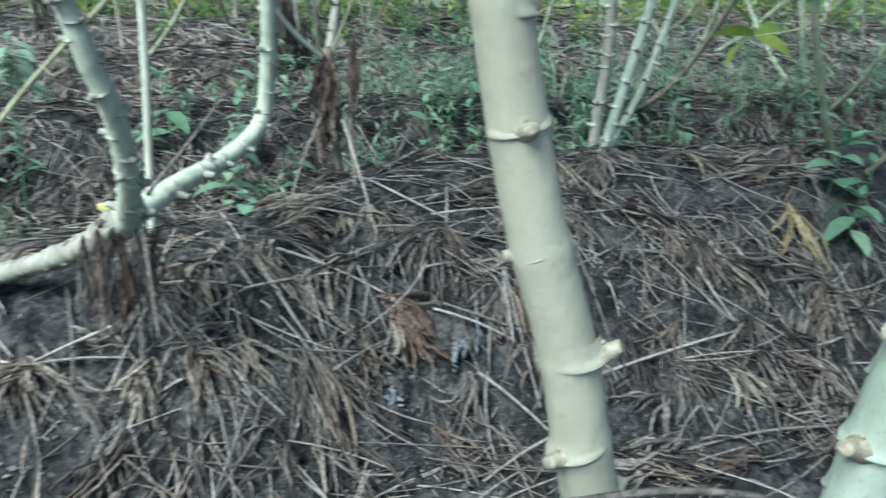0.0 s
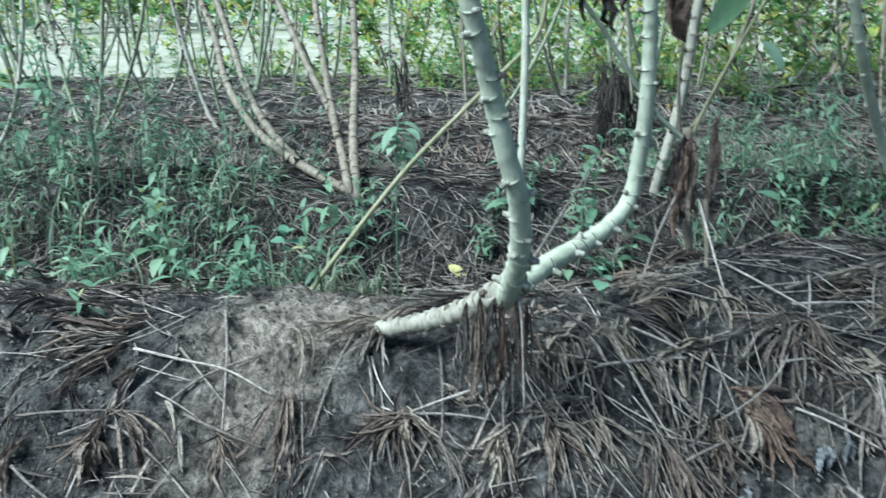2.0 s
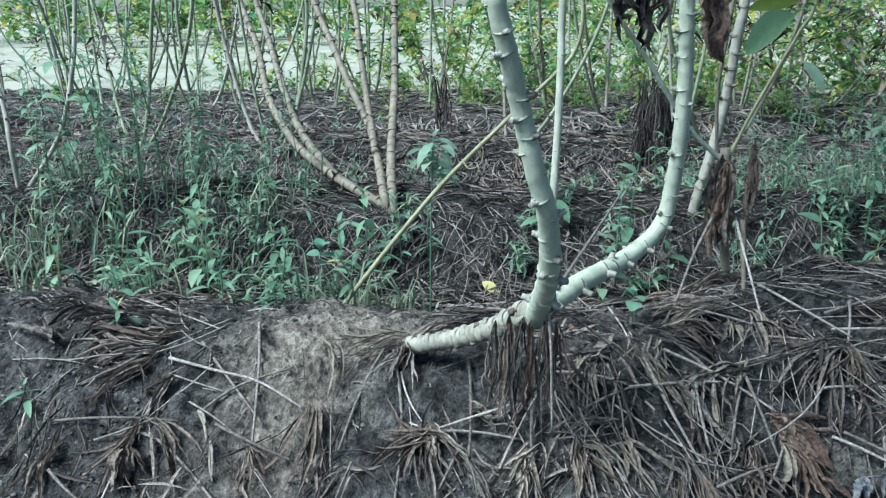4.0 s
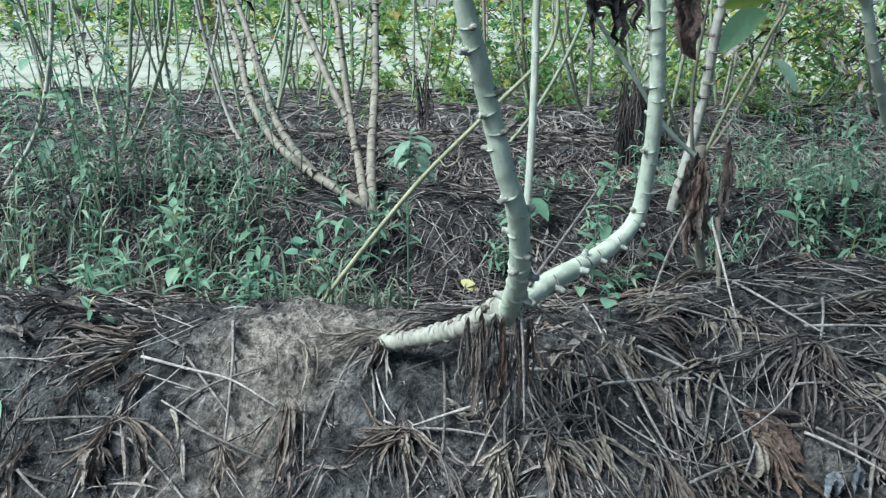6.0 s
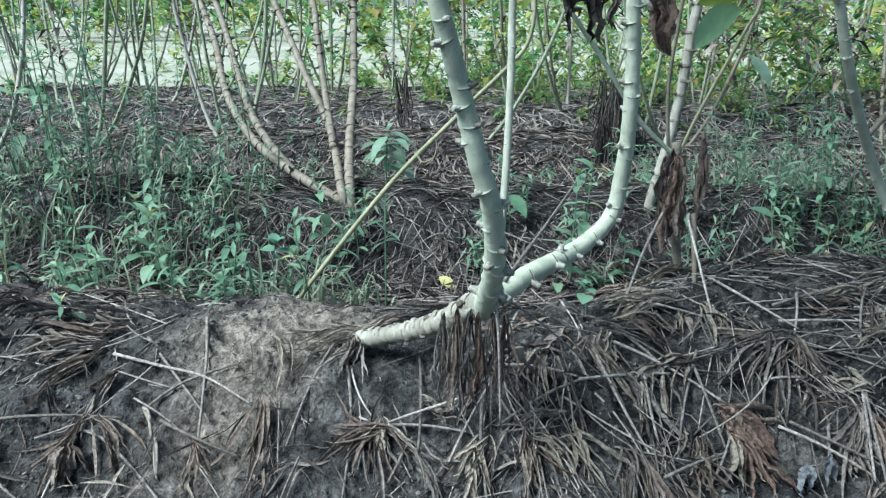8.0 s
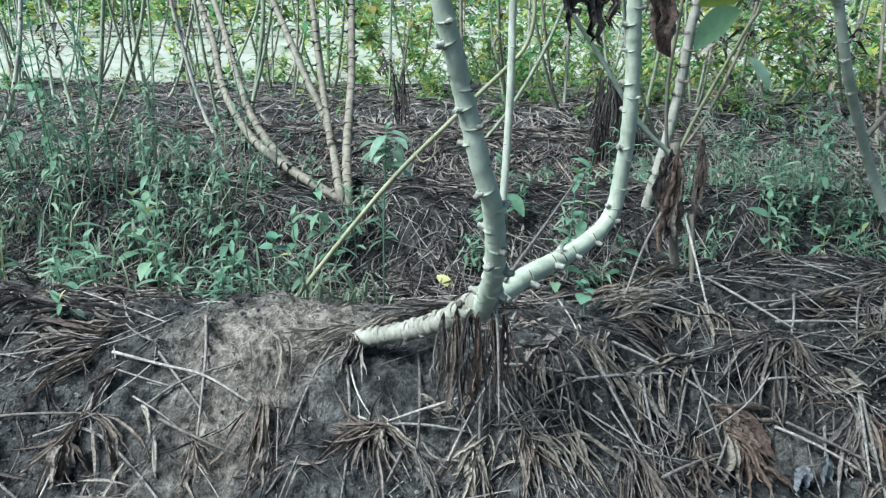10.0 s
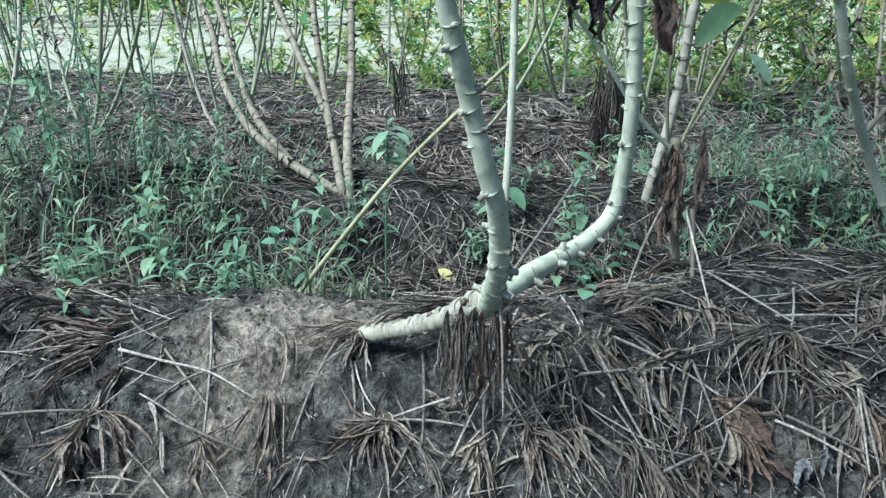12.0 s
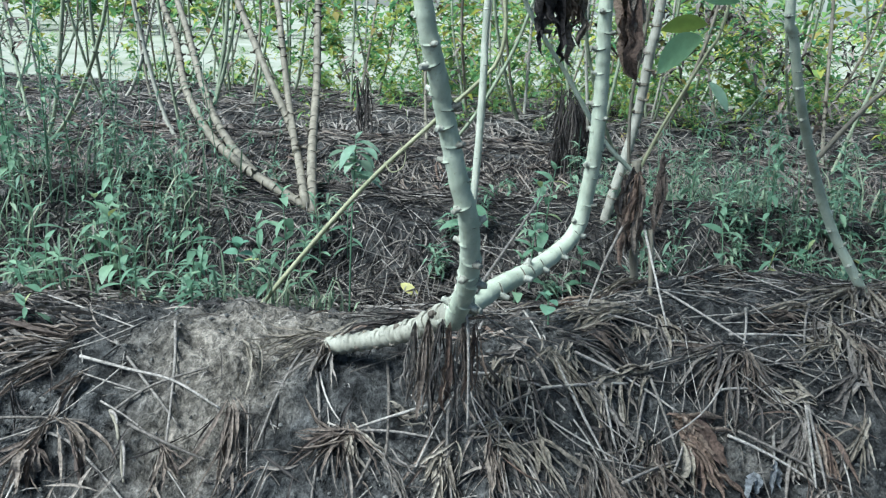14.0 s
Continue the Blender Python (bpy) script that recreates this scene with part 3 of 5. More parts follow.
def lobe_mesh(pts, w, verts, faces, rr, fine=True, crumple=0.12):
    """One lobe along a line; the coarse kind is a plain folded strip."""
    if not fine:
        pts = [pts[0]] + [p + Vector((rr.gauss(0, 1), rr.gauss(0, 1), abs(rr.gauss(0, 1)))) * w * 0.2 for p in pts[1:]]
        ws = [q * rr.uniform(0.75, 1.15) for q in profile(len(pts), w * 0.62, rr.uniform(0.35, 0.6))]
        strip(pts, ws, Vector((rr.uniform(-1, 1), rr.uniform(-1, 1), rr.uniform(-0.4, 0.4))).normalized(), rr.uniform(0.5, 1.7), (rr.uniform(-0.6, 0.6), rr.uniform(-1.6, 1.6)), verts, faces)
        return
    pts = [pts[0]] + [p + Vector((rr.gauss(0, 1), rr.gauss(0, 1), abs(rr.gauss(0, 1)))) * w * crumple for p in pts[1:]]
    ws = [q * rr.uniform(0.85, 1.1) for q in profile(len(pts), w * 0.68, rr.uniform(0.42, 0.68))]
    t = pts[-1] - pts[0]
    side = Vector((-t.y, t.x, 0)) if abs(t.x) + abs(t.y) > 0.3 * abs(t.z) else Vector((rr.uniform(-1, 1), rr.uniform(-1, 1), 0))
    side = (side.normalized() + Vector((rr.uniform(-0.3, 0.3), rr.uniform(-0.3, 0.3), rr.uniform(-0.7, 0.7)))).normalized()
    blade(pts, ws, side, rr.uniform(0.7, 2.2), (rr.uniform(-0.6, 0.6), rr.uniform(-1.6, 1.6)), verts, faces)


LEAF_GROUP = "fallen dead cassava leaves"
KIND_OF = {"dead_leaf_grey": "shrivelled grey-brown cassava leaf lying on the soil", "dead_leaf_brown": "shrivelled brown cassava leaf with narrow rolled lobes",
           "dead_leaf_dark": "dark rotting cassava leaf lying in the litter", "dead_leaf_straw": "straw-coloured dry cassava leaf with rolled lobes",
           "dead_leaf_russet": "curled russet dead leaf with broad lobes on the soil"}


def dead_leaf(x, y, head, lobes=6, length=0.09, width=0.0055, spread=0.7, petiole=0.16, pet_head=None, lift=0.012, mat=None, label="", rr=R):
    """A shrivelled leaf: narrow rolled lobes from one point, and the long dry petiole."""
    mat = mat or DEAD
    ob = thing("dead_leaf", label or KIND_OF[mat.name], "dead leaf", LEAF_GROUP)
    lobes = round(lobes * 1.3) if lobes > 3 else lobes
    for i in range(lobes):
        u = (i / (lobes - 1) - 0.5) * 2 if lobes > 1 else 0
        v, f = [], []
        ox, oy = rr.gauss(0, 0.006), rr.gauss(0, 0.006)
        pts = lobe_line(x + ox, y + oy, head + u * spread + rr.gauss(0, 0.17), length * rr.uniform(0.6, 1.12) * (1 - 0.18 * abs(u)), lift + rr.uniform(0, 0.010), 7, rr.uniform(-1.3, 1.3) - 0.2 * u, rr.uniform(-0.001, 0.010))
        lobe_mesh(curve(pts, 2), width * rr.uniform(0.65, 1.15), v, f, rr)
        mesh_of("lobe", v, f, mat, ob)
    if petiole:
        a = pet_head if pet_head is not None else head + math.pi + rr.uniform(-0.9, 0.9)
        pts = stalk_line(x, y, a, petiole, lift + 0.004, rr.uniform(-0.09, 0.09))
        v, f = tube(pts, [0.0011 + 0.0006 * i / 6 for i in range(7)], 5)
        mesh_of("petiole", v, f, PET, ob)
    return ob


def hanging_leaf(top, drop, lobes=8, width=0.006, spread=0.03, mat=None, label="", rr=R, stalk=None):
    """A dead leaf that hangs limp: lobes drop from one point."""
    ob = thing("dead_leaf", label or "brown dead cassava leaf hanging limp in a bunch", "dead leaf", "hanging dead cassava leaves")
    top = Vector(top)
    for i in range(lobes):
        a = rr.uniform(0, 6.28)
        d = Vector((math.cos(a), math.sin(a) * 0.6, 0)) * spread * rr.uniform(0.2, 1.0)
        l = drop * rr.uniform(0.6, 1.05)
        pts = [top, top + d * 0.5 + Vector((0, 0, -0.2 * l)), top + d * 0.9 + Vector((rr.uniform(-0.004, 0.004), 0, -0.55 * l)), top + d + Vector((rr.uniform(-0.008, 0.008), rr.uniform(-0.006, 0.006), -0.82 * l)), top + d * rr.uniform(0.7, 1.3) + Vector((rr.uniform(-0.012, 0.012), 0, -l))]
        v, f = [], []
        lobe_mesh(curve(pts, 3), width * rr.uniform(0.6, 1.2), v, f, rr, True, 0.18)
        mesh_of("lobe", v, f, mat or DEAD, ob)
    if stalk:
        v, f = tube(curve([top, *[Vector(s) for s in stalk]], 4), [0.0017] * (len(stalk) * 4 + 1), 5)
        mesh_of("petiole", v, f, PET, ob)
    return ob


def fallen_leaf(x0, y0, x1, y1, lobes, width, spread, mat, petiole):
    """A leaf that stands out, from its joint to its tips."""
    d = Vector((x1 - x0, y1 - y0, ground_base(x1, y1) - ground_base(x0, y0)))
    return dead_leaf(x0, y0, math.atan2(y1 - y0, x1 - x0), lobes, d.length * 1.06, width, spread, petiole, lift=0.012, mat=mat)


fallen_leaf(-0.295, 1.109, -0.269, 1.002, 11, 0.0062, 0.22, DEAD_BROWN, 0.00)
fallen_leaf(-0.377, 1.056, -0.347, 0.995, 8, 0.0058, 0.25, DEAD_BROWN, 0.12)
fallen_leaf(-0.513, 1.135, -0.587, 1.074, 9, 0.0060, 0.30, DEAD, 0.00)
fallen_leaf(-0.526, 1.130, -0.575, 1.094, 6, 0.0055, 0.30, DEAD_BROWN, 0.10)
fallen_leaf(-0.538, 1.076, -0.590, 0.988, 10, 0.0060, 0.22, DEAD_BROWN, 0.12)
fallen_leaf(-0.542, 1.071, -0.577, 1.029, 6, 0.0050, 0.35, DEAD, 0.00)
fallen_leaf(-0.520, 1.068, -0.434, 1.004, 6, 0.0060, 0.25, DEAD_BROWN, 0.10)
fallen_leaf(-0.566, 1.189, -0.759, 1.183, 9, 0.0072, 0.14, DEAD_BROWN, 0.00)
fallen_leaf(-0.555, 1.175, -0.746, 1.153, 10, 0.0072, 0.14, DEAD, 0.12)
fallen_leaf(-0.562, 1.162, -0.713, 1.120, 9, 0.0065, 0.20, DEAD_BROWN, 0.12)
fallen_leaf(-0.623, 1.208, -0.774, 1.206, 8, 0.0072, 0.15, DEAD_DARK, 0.00)
fallen_leaf(-0.549, 1.220, -0.663, 1.180, 8, 0.0070, 0.28, DEAD_BROWN, 0.10)
fallen_leaf(-0.553, 1.030, -0.544, 0.978, 6, 0.0110, 0.40, DEAD_BROWN, 0.00)
fallen_leaf(-0.617, 1.100, -0.581, 1.054, 5, 0.0050, 0.30, DEAD_DARK, 0.00)
fallen_leaf(-0.162, 1.224, -0.264, 1.163, 10, 0.0042, 0.22, DEAD, 0.00)
fallen_leaf(-0.179, 1.245, -0.335, 1.170, 10, 0.0040, 0.20, DEAD_TAN, 0.00)
fallen_leaf(-0.145, 1.250, -0.249, 1.203, 8, 0.0042, 0.30, DEAD_TAN, 0.00)
fallen_leaf(-0.167, 1.209, -0.167, 1.145, 6, 0.0050, 0.30, DEAD, 0.00)
fallen_leaf(-0.126, 1.097, -0.104, 1.017, 11, 0.0060, 0.30, DEAD_BROWN, 0.10)
fallen_leaf(-0.121, 1.094, -0.075, 1.025, 3, 0.0090, 0.25, DEAD_TAN, 0.00)
fallen_leaf(-0.107, 1.082, -0.222, 1.062, 10, 0.0055, 0.25, DEAD_BROWN, 0.12)
fallen_leaf(-0.115, 1.078, -0.181, 1.056, 7, 0.0058, 0.30, DEAD_BROWN, 0.00)
fallen_leaf(-0.064, 1.062, 0.001, 1.010, 6, 0.0072, 0.30, DEAD, 0.10)
fallen_leaf(0.018, 1.080, 0.031, 1.011, 8, 0.0065, 0.22, DEAD_TAN, 0.10)
fallen_leaf(0.025, 1.076, -0.018, 1.034, 5, 0.0065, 0.30, DEAD_TAN, 0.00)
fallen_leaf(0.087, 1.085, 0.084, 1.015, 9, 0.0072, 0.35, DEAD_BROWN, 0.10)
fallen_leaf(0.085, 1.090, 0.164, 1.074, 6, 0.0070, 0.25, DEAD_TAN, 0.00)
fallen_leaf(0.146, 1.104, 0.194, 1.045, 7, 0.0065, 0.25, DEAD_TAN, 0.12)
fallen_leaf(0.077, 1.199, 0.168, 1.227, 3, 0.0120, 0.20, DEAD, 0.00)
fallen_leaf(-0.059, 1.128, 0.005, 1.131, 6, 0.0060, 0.40, DEAD_TAN, 0.00)
fallen_leaf(-0.045, 1.310, -0.155, 1.268, 7, 0.0075, 0.20, DEAD_DARK, 0.00)
fallen_leaf(-0.050, 1.285, -0.160, 1.255, 6, 0.0075, 0.20, DEAD_DARK, 0.00)
fallen_leaf(0.174, 1.267, 0.358, 1.326, 9, 0.0068, 0.14, DEAD, 0.00)
fallen_leaf(0.224, 1.309, 0.346, 1.303, 7, 0.0065, 0.25, DEAD_BROWN, 0.12)
fallen_leaf(0.200, 1.251, 0.197, 1.194, 6, 0.0055, 0.40, DEAD_TAN, 0.00)
fallen_leaf(0.173, 1.237, 0.159, 1.185, 5, 0.0055, 0.35, DEAD_TAN, 0.00)
fallen_leaf(0.317, 1.410, 0.176, 1.305, 10, 0.0065, 0.25, DEAD_TAN, 0.10)
fallen_leaf(0.300, 1.386, 0.160, 1.324, 9, 0.0060, 0.25, DEAD_TAN, 0.10)
fallen_leaf(0.246, 1.450, 0.150, 1.470, 5, 0.0080, 0.30, DEAD_RED, 0.00)
fallen_leaf(0.493, 1.350, 0.343, 1.238, 9, 0.0072, 0.25, DEAD, 0.15)
fallen_leaf(0.495, 1.346, 0.409, 1.220, 6, 0.0060, 0.30, DEAD_BROWN, 0.10)
fallen_leaf(0.491, 1.351, 0.585, 1.278, 10, 0.0070, 0.30, DEAD, 0.12)
fallen_leaf(0.499, 1.344, 0.513, 1.265, 6, 0.0060, 0.35, DEAD_BROWN, 0.00)
fallen_leaf(0.362, 1.209, 0.459, 1.207, 6, 0.0180, 0.28, DEAD_RED, 0.16)
fallen_leaf(0.366, 1.200, 0.440, 1.165, 6, 0.0160, 0.30, DEAD_RED, 0.00)
fallen_leaf(0.380, 1.180, 0.438, 1.107, 9, 0.0110, 0.30, DEAD_RED, 0.00)
fallen_leaf(0.371, 1.186, 0.386, 1.098, 5, 0.0095, 0.25, DEAD_TAN, 0.00)
fallen_leaf(0.223, 1.107, 0.256, 1.062, 9, 0.0062, 0.25, DEAD, 0.12)
fallen_leaf(0.217, 1.068, 0.223, 1.045, 7, 0.0060, 0.30, DEAD_BROWN, 0.00)
fallen_leaf(0.560, 1.242, 0.513, 1.128, 6, 0.0080, 0.25, DEAD, 0.00)
fallen_leaf(0.775, 1.575, 0.606, 1.400, 10, 0.0075, 0.25, DEAD_TAN, 0.10)
fallen_leaf(0.785, 1.570, 0.735, 1.365, 9, 0.0075, 0.30, DEAD_TAN, 0.10)
fallen_leaf(0.770, 1.575, 0.680, 1.407, 9, 0.0080, 0.30, DEAD, 0.00)
fallen_leaf(0.765, 1.590, 0.618, 1.500, 8, 0.0070, 0.25, DEAD_TAN, 0.00)
fallen_leaf(0.588, 1.236, 0.608, 1.139, 6, 0.0080, 0.30, DEAD_RED, 0.00)
fallen_leaf(0.663, 1.252, 0.613, 1.146, 6, 0.0075, 0.25, DEAD_TAN, 0.00)
fallen_leaf(0.470, 1.097, 0.460, 1.006, 8, 0.0080, 0.30, DEAD, 0.00)
fallen_leaf(0.403, 1.023, 0.449, 0.953, 7, 0.0080, 0.25, DEAD_BROWN, 0.10)
fallen_leaf(0.607, 1.129, 0.614, 1.005, 8, 0.0075, 0.30, DEAD_DARK, 0.10)
fallen_leaf(0.592, 1.275, 0.523, 1.310, 7, 0.0070, 0.40, DEAD_TAN, 0.00)
fallen_leaf(0.679, 1.327, 0.605, 1.285, 7, 0.0080, 0.35, DEAD, 0.10)
fallen_leaf(0.246, 1.094, 0.294, 0.954, 10, 0.0062, 0.20, DEAD_BROWN, 0.12)
fallen_leaf(0.219, 1.076, 0.223, 0.965, 7, 0.0055, 0.20, DEAD, 0.00)
fallen_leaf(0.397, 0.981, 0.471, 0.935, 8, 0.0080, 0.30, DEAD, 0.12)
fallen_leaf(0.571, 1.236, 0.530, 1.142, 6, 0.0070, 0.25, DEAD, 0.00)
fallen_leaf(0.990, 1.288, 0.878, 1.225, 8, 0.0065, 0.35, DEAD_TAN, 0.15)
fallen_leaf(0.990, 1.288, 0.982, 1.199, 7, 0.0070, 0.40, DEAD_TAN, 0.00)
fallen_leaf(0.899, 1.062, 0.937, 0.969, 9, 0.0065, 0.30, DEAD_TAN, 0.10)
fallen_leaf(0.861, 1.168, 0.784, 1.096, 7, 0.0070, 0.35, DEAD_BROWN, 0.00)
fallen_leaf(0.759, 1.177, 0.774, 1.036, 8, 0.0060, 0.25, DEAD_DARK, 0.12)
fallen_leaf(0.774, 1.036, 0.676, 0.989, 8, 0.0080, 0.35, DEAD, 0.00)
fallen_leaf(0.996, 1.155, 0.920, 1.080, 8, 0.0070, 0.35, DEAD_DARK, 0.00)
fallen_leaf(1.000, 1.007, 0.889, 0.979, 8, 0.0070, 0.30, DEAD, 0.10)
fallen_leaf(0.746, 0.948, 0.624, 0.916, 9, 0.0085, 0.30, DEAD, 0.10)
fallen_leaf(0.845, 0.885, 0.724, 0.908, 8, 0.0080, 0.30, DEAD_BROWN, 0.12)
fallen_leaf(0.845, 1.538, 0.790, 1.394, 8, 0.0080, 0.25, DEAD, 0.00)
dead_leaf(1.19, 1.345, -1.75, 6, 0.17, 0.009, 0.25, 0.2, pet_head=2.0, lift=0.03, label="yellow-brown dead leaf drooping over the bank", mat=TAN_LEAF)
dead_leaf(1.21, 1.33, -1.95, 5, 0.15, 0.008, 0.3, 0.1, lift=0.02, label="yellow-brown dead leaf drooping over the bank", mat=TAN_LEAF)
fallen_leaf(0.100, 1.200, 0.060, 1.120, 7, 0.0055, 0.35, DEAD_TAN, 0.12)
fallen_leaf(0.160, 1.220, 0.240, 1.160, 8, 0.0060, 0.30, DEAD_TAN, 0.12)
fallen_leaf(0.050, 1.160, 0.120, 1.100, 7, 0.0055, 0.35, DEAD, 0.00)
fallen_leaf(0.280, 1.240, 0.220, 1.150, 7, 0.0060, 0.30, DEAD_TAN, 0.14)
fallen_leaf(0.220, 1.200, 0.300, 1.140, 7, 0.0060, 0.35, DEAD, 0.00)
fallen_leaf(0.330, 1.270, 0.270, 1.190, 8, 0.0060, 0.30, DEAD_TAN, 0.12)
fallen_leaf(0.130, 1.130, 0.050, 1.080, 7, 0.0055, 0.30, DEAD_TAN, 0.10)
fallen_leaf(-0.665, 1.035, -0.685, 0.965, 9, 0.0075, 0.30, DEAD_BROWN, 0.00)
dead_leaf(-0.735, 1.170, 3.05, 3, 0.14, 0.020, 0.18, 0, lift=0.02, label="large flat greyish dead leaf on the crest")
SCRAP = "pale grey dry leaf scrap on the bank"
dead_leaf(0.335, 1.060, 0.3, 2, 0.05, 0.009, 0.3, 0, lift=0.014, label=SCRAP, mat=PALE_LEAF)
dead_leaf(0.468, 1.150, -1.6, 2, 0.055, 0.013, 0.25, 0, lift=0.016, label=SCRAP, mat=PALE_LEAF)
dead_leaf(0.500, 1.165, -1.3, 2, 0.045, 0.012, 0.4, 0, lift=0.016, label=SCRAP, mat=PALE_LEAF)
dead_leaf(0.80, 1.07, -0.6, 2, 0.06, 0.012, 0.3, 0, lift=0.014, label=SCRAP, mat=PALE_LEAF)
dead_leaf(-0.293, 1.192, -0.9, 4, 0.085, 0.006, 0.3, 0, lift=0.02, label="curled tan dead leaf standing on bare soil", mat=DEAD_TAN)
dead_leaf(-0.634, 1.212, 0.52, 3, 0.11, 0.016, 0.16, 0, lift=0.022, label="large flat greyish dead leaf on the crest")
dead_leaf(-0.70, 1.255, 3.3, 4, 0.13, 0.010, 0.3, 0, lift=0.014, label="large dark dead leaf on the crest", mat=DEAD_DARK)

# bunches that hang from the fork, the thin plant and the stems above
FORK = "brown dead leaves hanging limp from the fork"
hanging_leaf((-0.028, 1.090, 0.432), 0.13, 10, 0.0048, 0.016, DEAD, FORK)
hanging_leaf((-0.008, 1.070, 0.448), 0.15, 10, 0.0050, 0.018, DEAD_BROWN, FORK)
hanging_leaf((0.010, 1.056, 0.452), 0.16, 10, 0.0050, 0.018, DEAD_DARK, FORK)
hanging_leaf((0.020, 1.050, 0.450), 0.13, 4, 0.0100, 0.014, DEAD_RED, "crumpled russet dead leaf hanging from the fork")
hanging_leaf((0.036, 1.060, 0.448), 0.14, 9, 0.0048, 0.016, DEAD_BROWN, FORK)
hanging_leaf((0.052, 1.075, 0.440), 0.11, 7, 0.0045, 0.016, DEAD_RED, FORK)
DRAPED = "shrivelled dead leaf draped over the old cutting"
hanging_leaf((-0.185, 1.195, 0.345), 0.085, 8, 0.0042, 0.02, DEAD, DRAPED)
hanging_leaf((-0.172, 1.19, 0.35), 0.06, 6, 0.004, 0.02, DEAD_BROWN, DRAPED)
BUNCH = "dark brown dead leaves hanging in a bunch from a thin plant"
hanging_leaf((0.318, 1.535, 0.575), 0.19, 10, 0.0110, 0.028, DEAD_DARK, BUNCH)
hanging_leaf((0.328, 1.525, 0.57), 0.18, 7, 0.0170, 0.028, DEAD_RED, BUNCH)
hanging_leaf((0.306, 1.54, 0.56), 0.17, 9, 0.0120, 0.028, DEAD_BROWN, BUNCH)
hanging_leaf((0.335, 1.52, 0.53), 0.13, 8, 0.0110, 0.026, DEAD_BROWN, BUNCH)
hanging_leaf((0.366, 1.53, 0.605), 0.18, 7, 0.0100, 0.009, DEAD_BROWN, "narrow dead leaf hanging beside the bunch")
DANGLE = "dead brown leaf dangling from a stem"
hanging_leaf((0.140, 1.40, 0.92), 0.165, 7, 0.020, 0.020, DEAD_DARK, DANGLE, stalk=[(0.13, 1.39, 0.98), (0.19, 1.22, 1.09)])
hanging_leaf((0.175, 1.41, 0.92), 0.165, 7, 0.021, 0.020, DEAD_BROWN, DANGLE, stalk=[(0.165, 1.40, 0.98), (0.19, 1.22, 1.09)])
hanging_leaf((0.243, 1.30, 0.90), 0.16, 5, 0.021, 0.012, DEAD_RED, DANGLE, stalk=[(0.23, 1.29, 0.96), (0.19, 1.22, 1.07)])
hanging_leaf((0.250, 1.30, 0.88), 0.13, 5, 0.018, 0.012, DEAD_BROWN, DANGLE, stalk=[(0.24, 1.29, 0.94), (0.19, 1.22, 1.05)])
for i in range(22):
    x, y = 0.33 + R.gauss(0, 0.05), 3.0 + R.uniform(-0.08, 0.06)
    hanging_leaf((x, y, 0.44 + R.uniform(-0.10, 0.14)), 0.19, 9, 0.007, 0.05, DEAD_DARK, label="dark dead leaves hanging round a far stem")
for i in range(5):
    hanging_leaf((-0.47 + R.uniform(-0.04, 0.04), 3.2 + R.uniform(-0.05, 0.05), 0.53 + R.uniform(-0.06, 0.06)), 0.16, 7, 0.007, 0.03, DEAD_DARK, label="dark dead leaves hanging round a far stem")


# ---- dry sticks and petioles ----
def dry_stick(x0, y0, x1, y1, r=0.0023, l0=0.012, l1=0.012, sag=0.012, mat=None, name="dry_petiole", label="long thin dry leaf stalk lying on the ridge"):
    ob = thing(name, label, "twig", "dry stalks")
    a, b = on_ground(x0, y0, l0), on_ground(x1, y1, l1)
    side = Vector((y1 - y0, x0 - x1, 0)).normalized() * R.uniform(-0.06, 0.06) * min(0.2, (b - a).length)
    pts = [a]
    for u in (0.33, 0.66):
        p = a.lerp(b, u) + side * math.sin(u * math.pi)
        p.z = max(p.z, ground_z(p.x, p.y) + 0.004) + sag * 0.3
        pts.append(p)
    pts.append(b)
    line = curve(pts, 5)
    v, f = tube(line, [r * (1.15 - 0.4 * i / len(line)) * R.uniform(0.93, 1.07) for i in range(len(line))], 6)
    mesh_of("stalk", v, f, mat or PET, ob)
    return ob


dry_stick(-0.415, 1.222, -0.369, 1.054)
dry_stick(-0.536, 1.153, -0.307, 1.105)
dry_stick(-0.498, 1.189, -0.360, 1.081)
dry_stick(-0.699, 1.065, -0.487, 1.072)
dry_stick(-0.570, 1.066, -0.389, 0.988)
dry_stick(-0.547, 1.052, -0.565, 0.979)
dry_stick(-0.657, 1.005, -0.582, 0.975)
dry_stick(-0.465, 1.095, -0.338, 1.151)
dry_stick(-0.196, 1.207, -0.153, 1.003)
dry_stick(-0.206, 1.225, -0.244, 1.056)
dry_stick(-0.081, 1.212, -0.061, 1.061)
dry_stick(-0.073, 1.089, -0.096, 1.025)
dry_stick(0.046, 1.163, 0.155, 1.180)
dry_stick(0.062, 1.300, 0.041, 1.190)
dry_stick(0.046, 1.103, 0.159, 1.177)
dry_stick(0.020, 1.125, 0.037, 1.014)
dry_stick(0.174, 1.217, 0.256, 1.115)
dry_stick(0.337, 1.290, 0.291, 1.126)
dry_stick(0.207, 1.249, 0.372, 1.220)
dry_stick(0.248, 1.209, 0.267, 1.126)
dry_stick(0.327, 1.257, 0.362, 1.156)
dry_stick(0.244, 1.375, 0.359, 1.357)
dry_stick(0.524, 1.447, 0.502, 1.365)
dry_stick(0.387, 1.488, 0.509, 1.370)
dry_stick(0.482, 1.428, 0.678, 1.507)
dry_stick(0.482, 1.386, 0.637, 1.407)
dry_stick(0.641, 1.472, 0.600, 1.356)
dry_stick(0.520, 1.226, 0.506, 1.157)
dry_stick(0.442, 1.201, 0.567, 1.162)
dry_stick(0.582, 1.279, 0.555, 1.133)
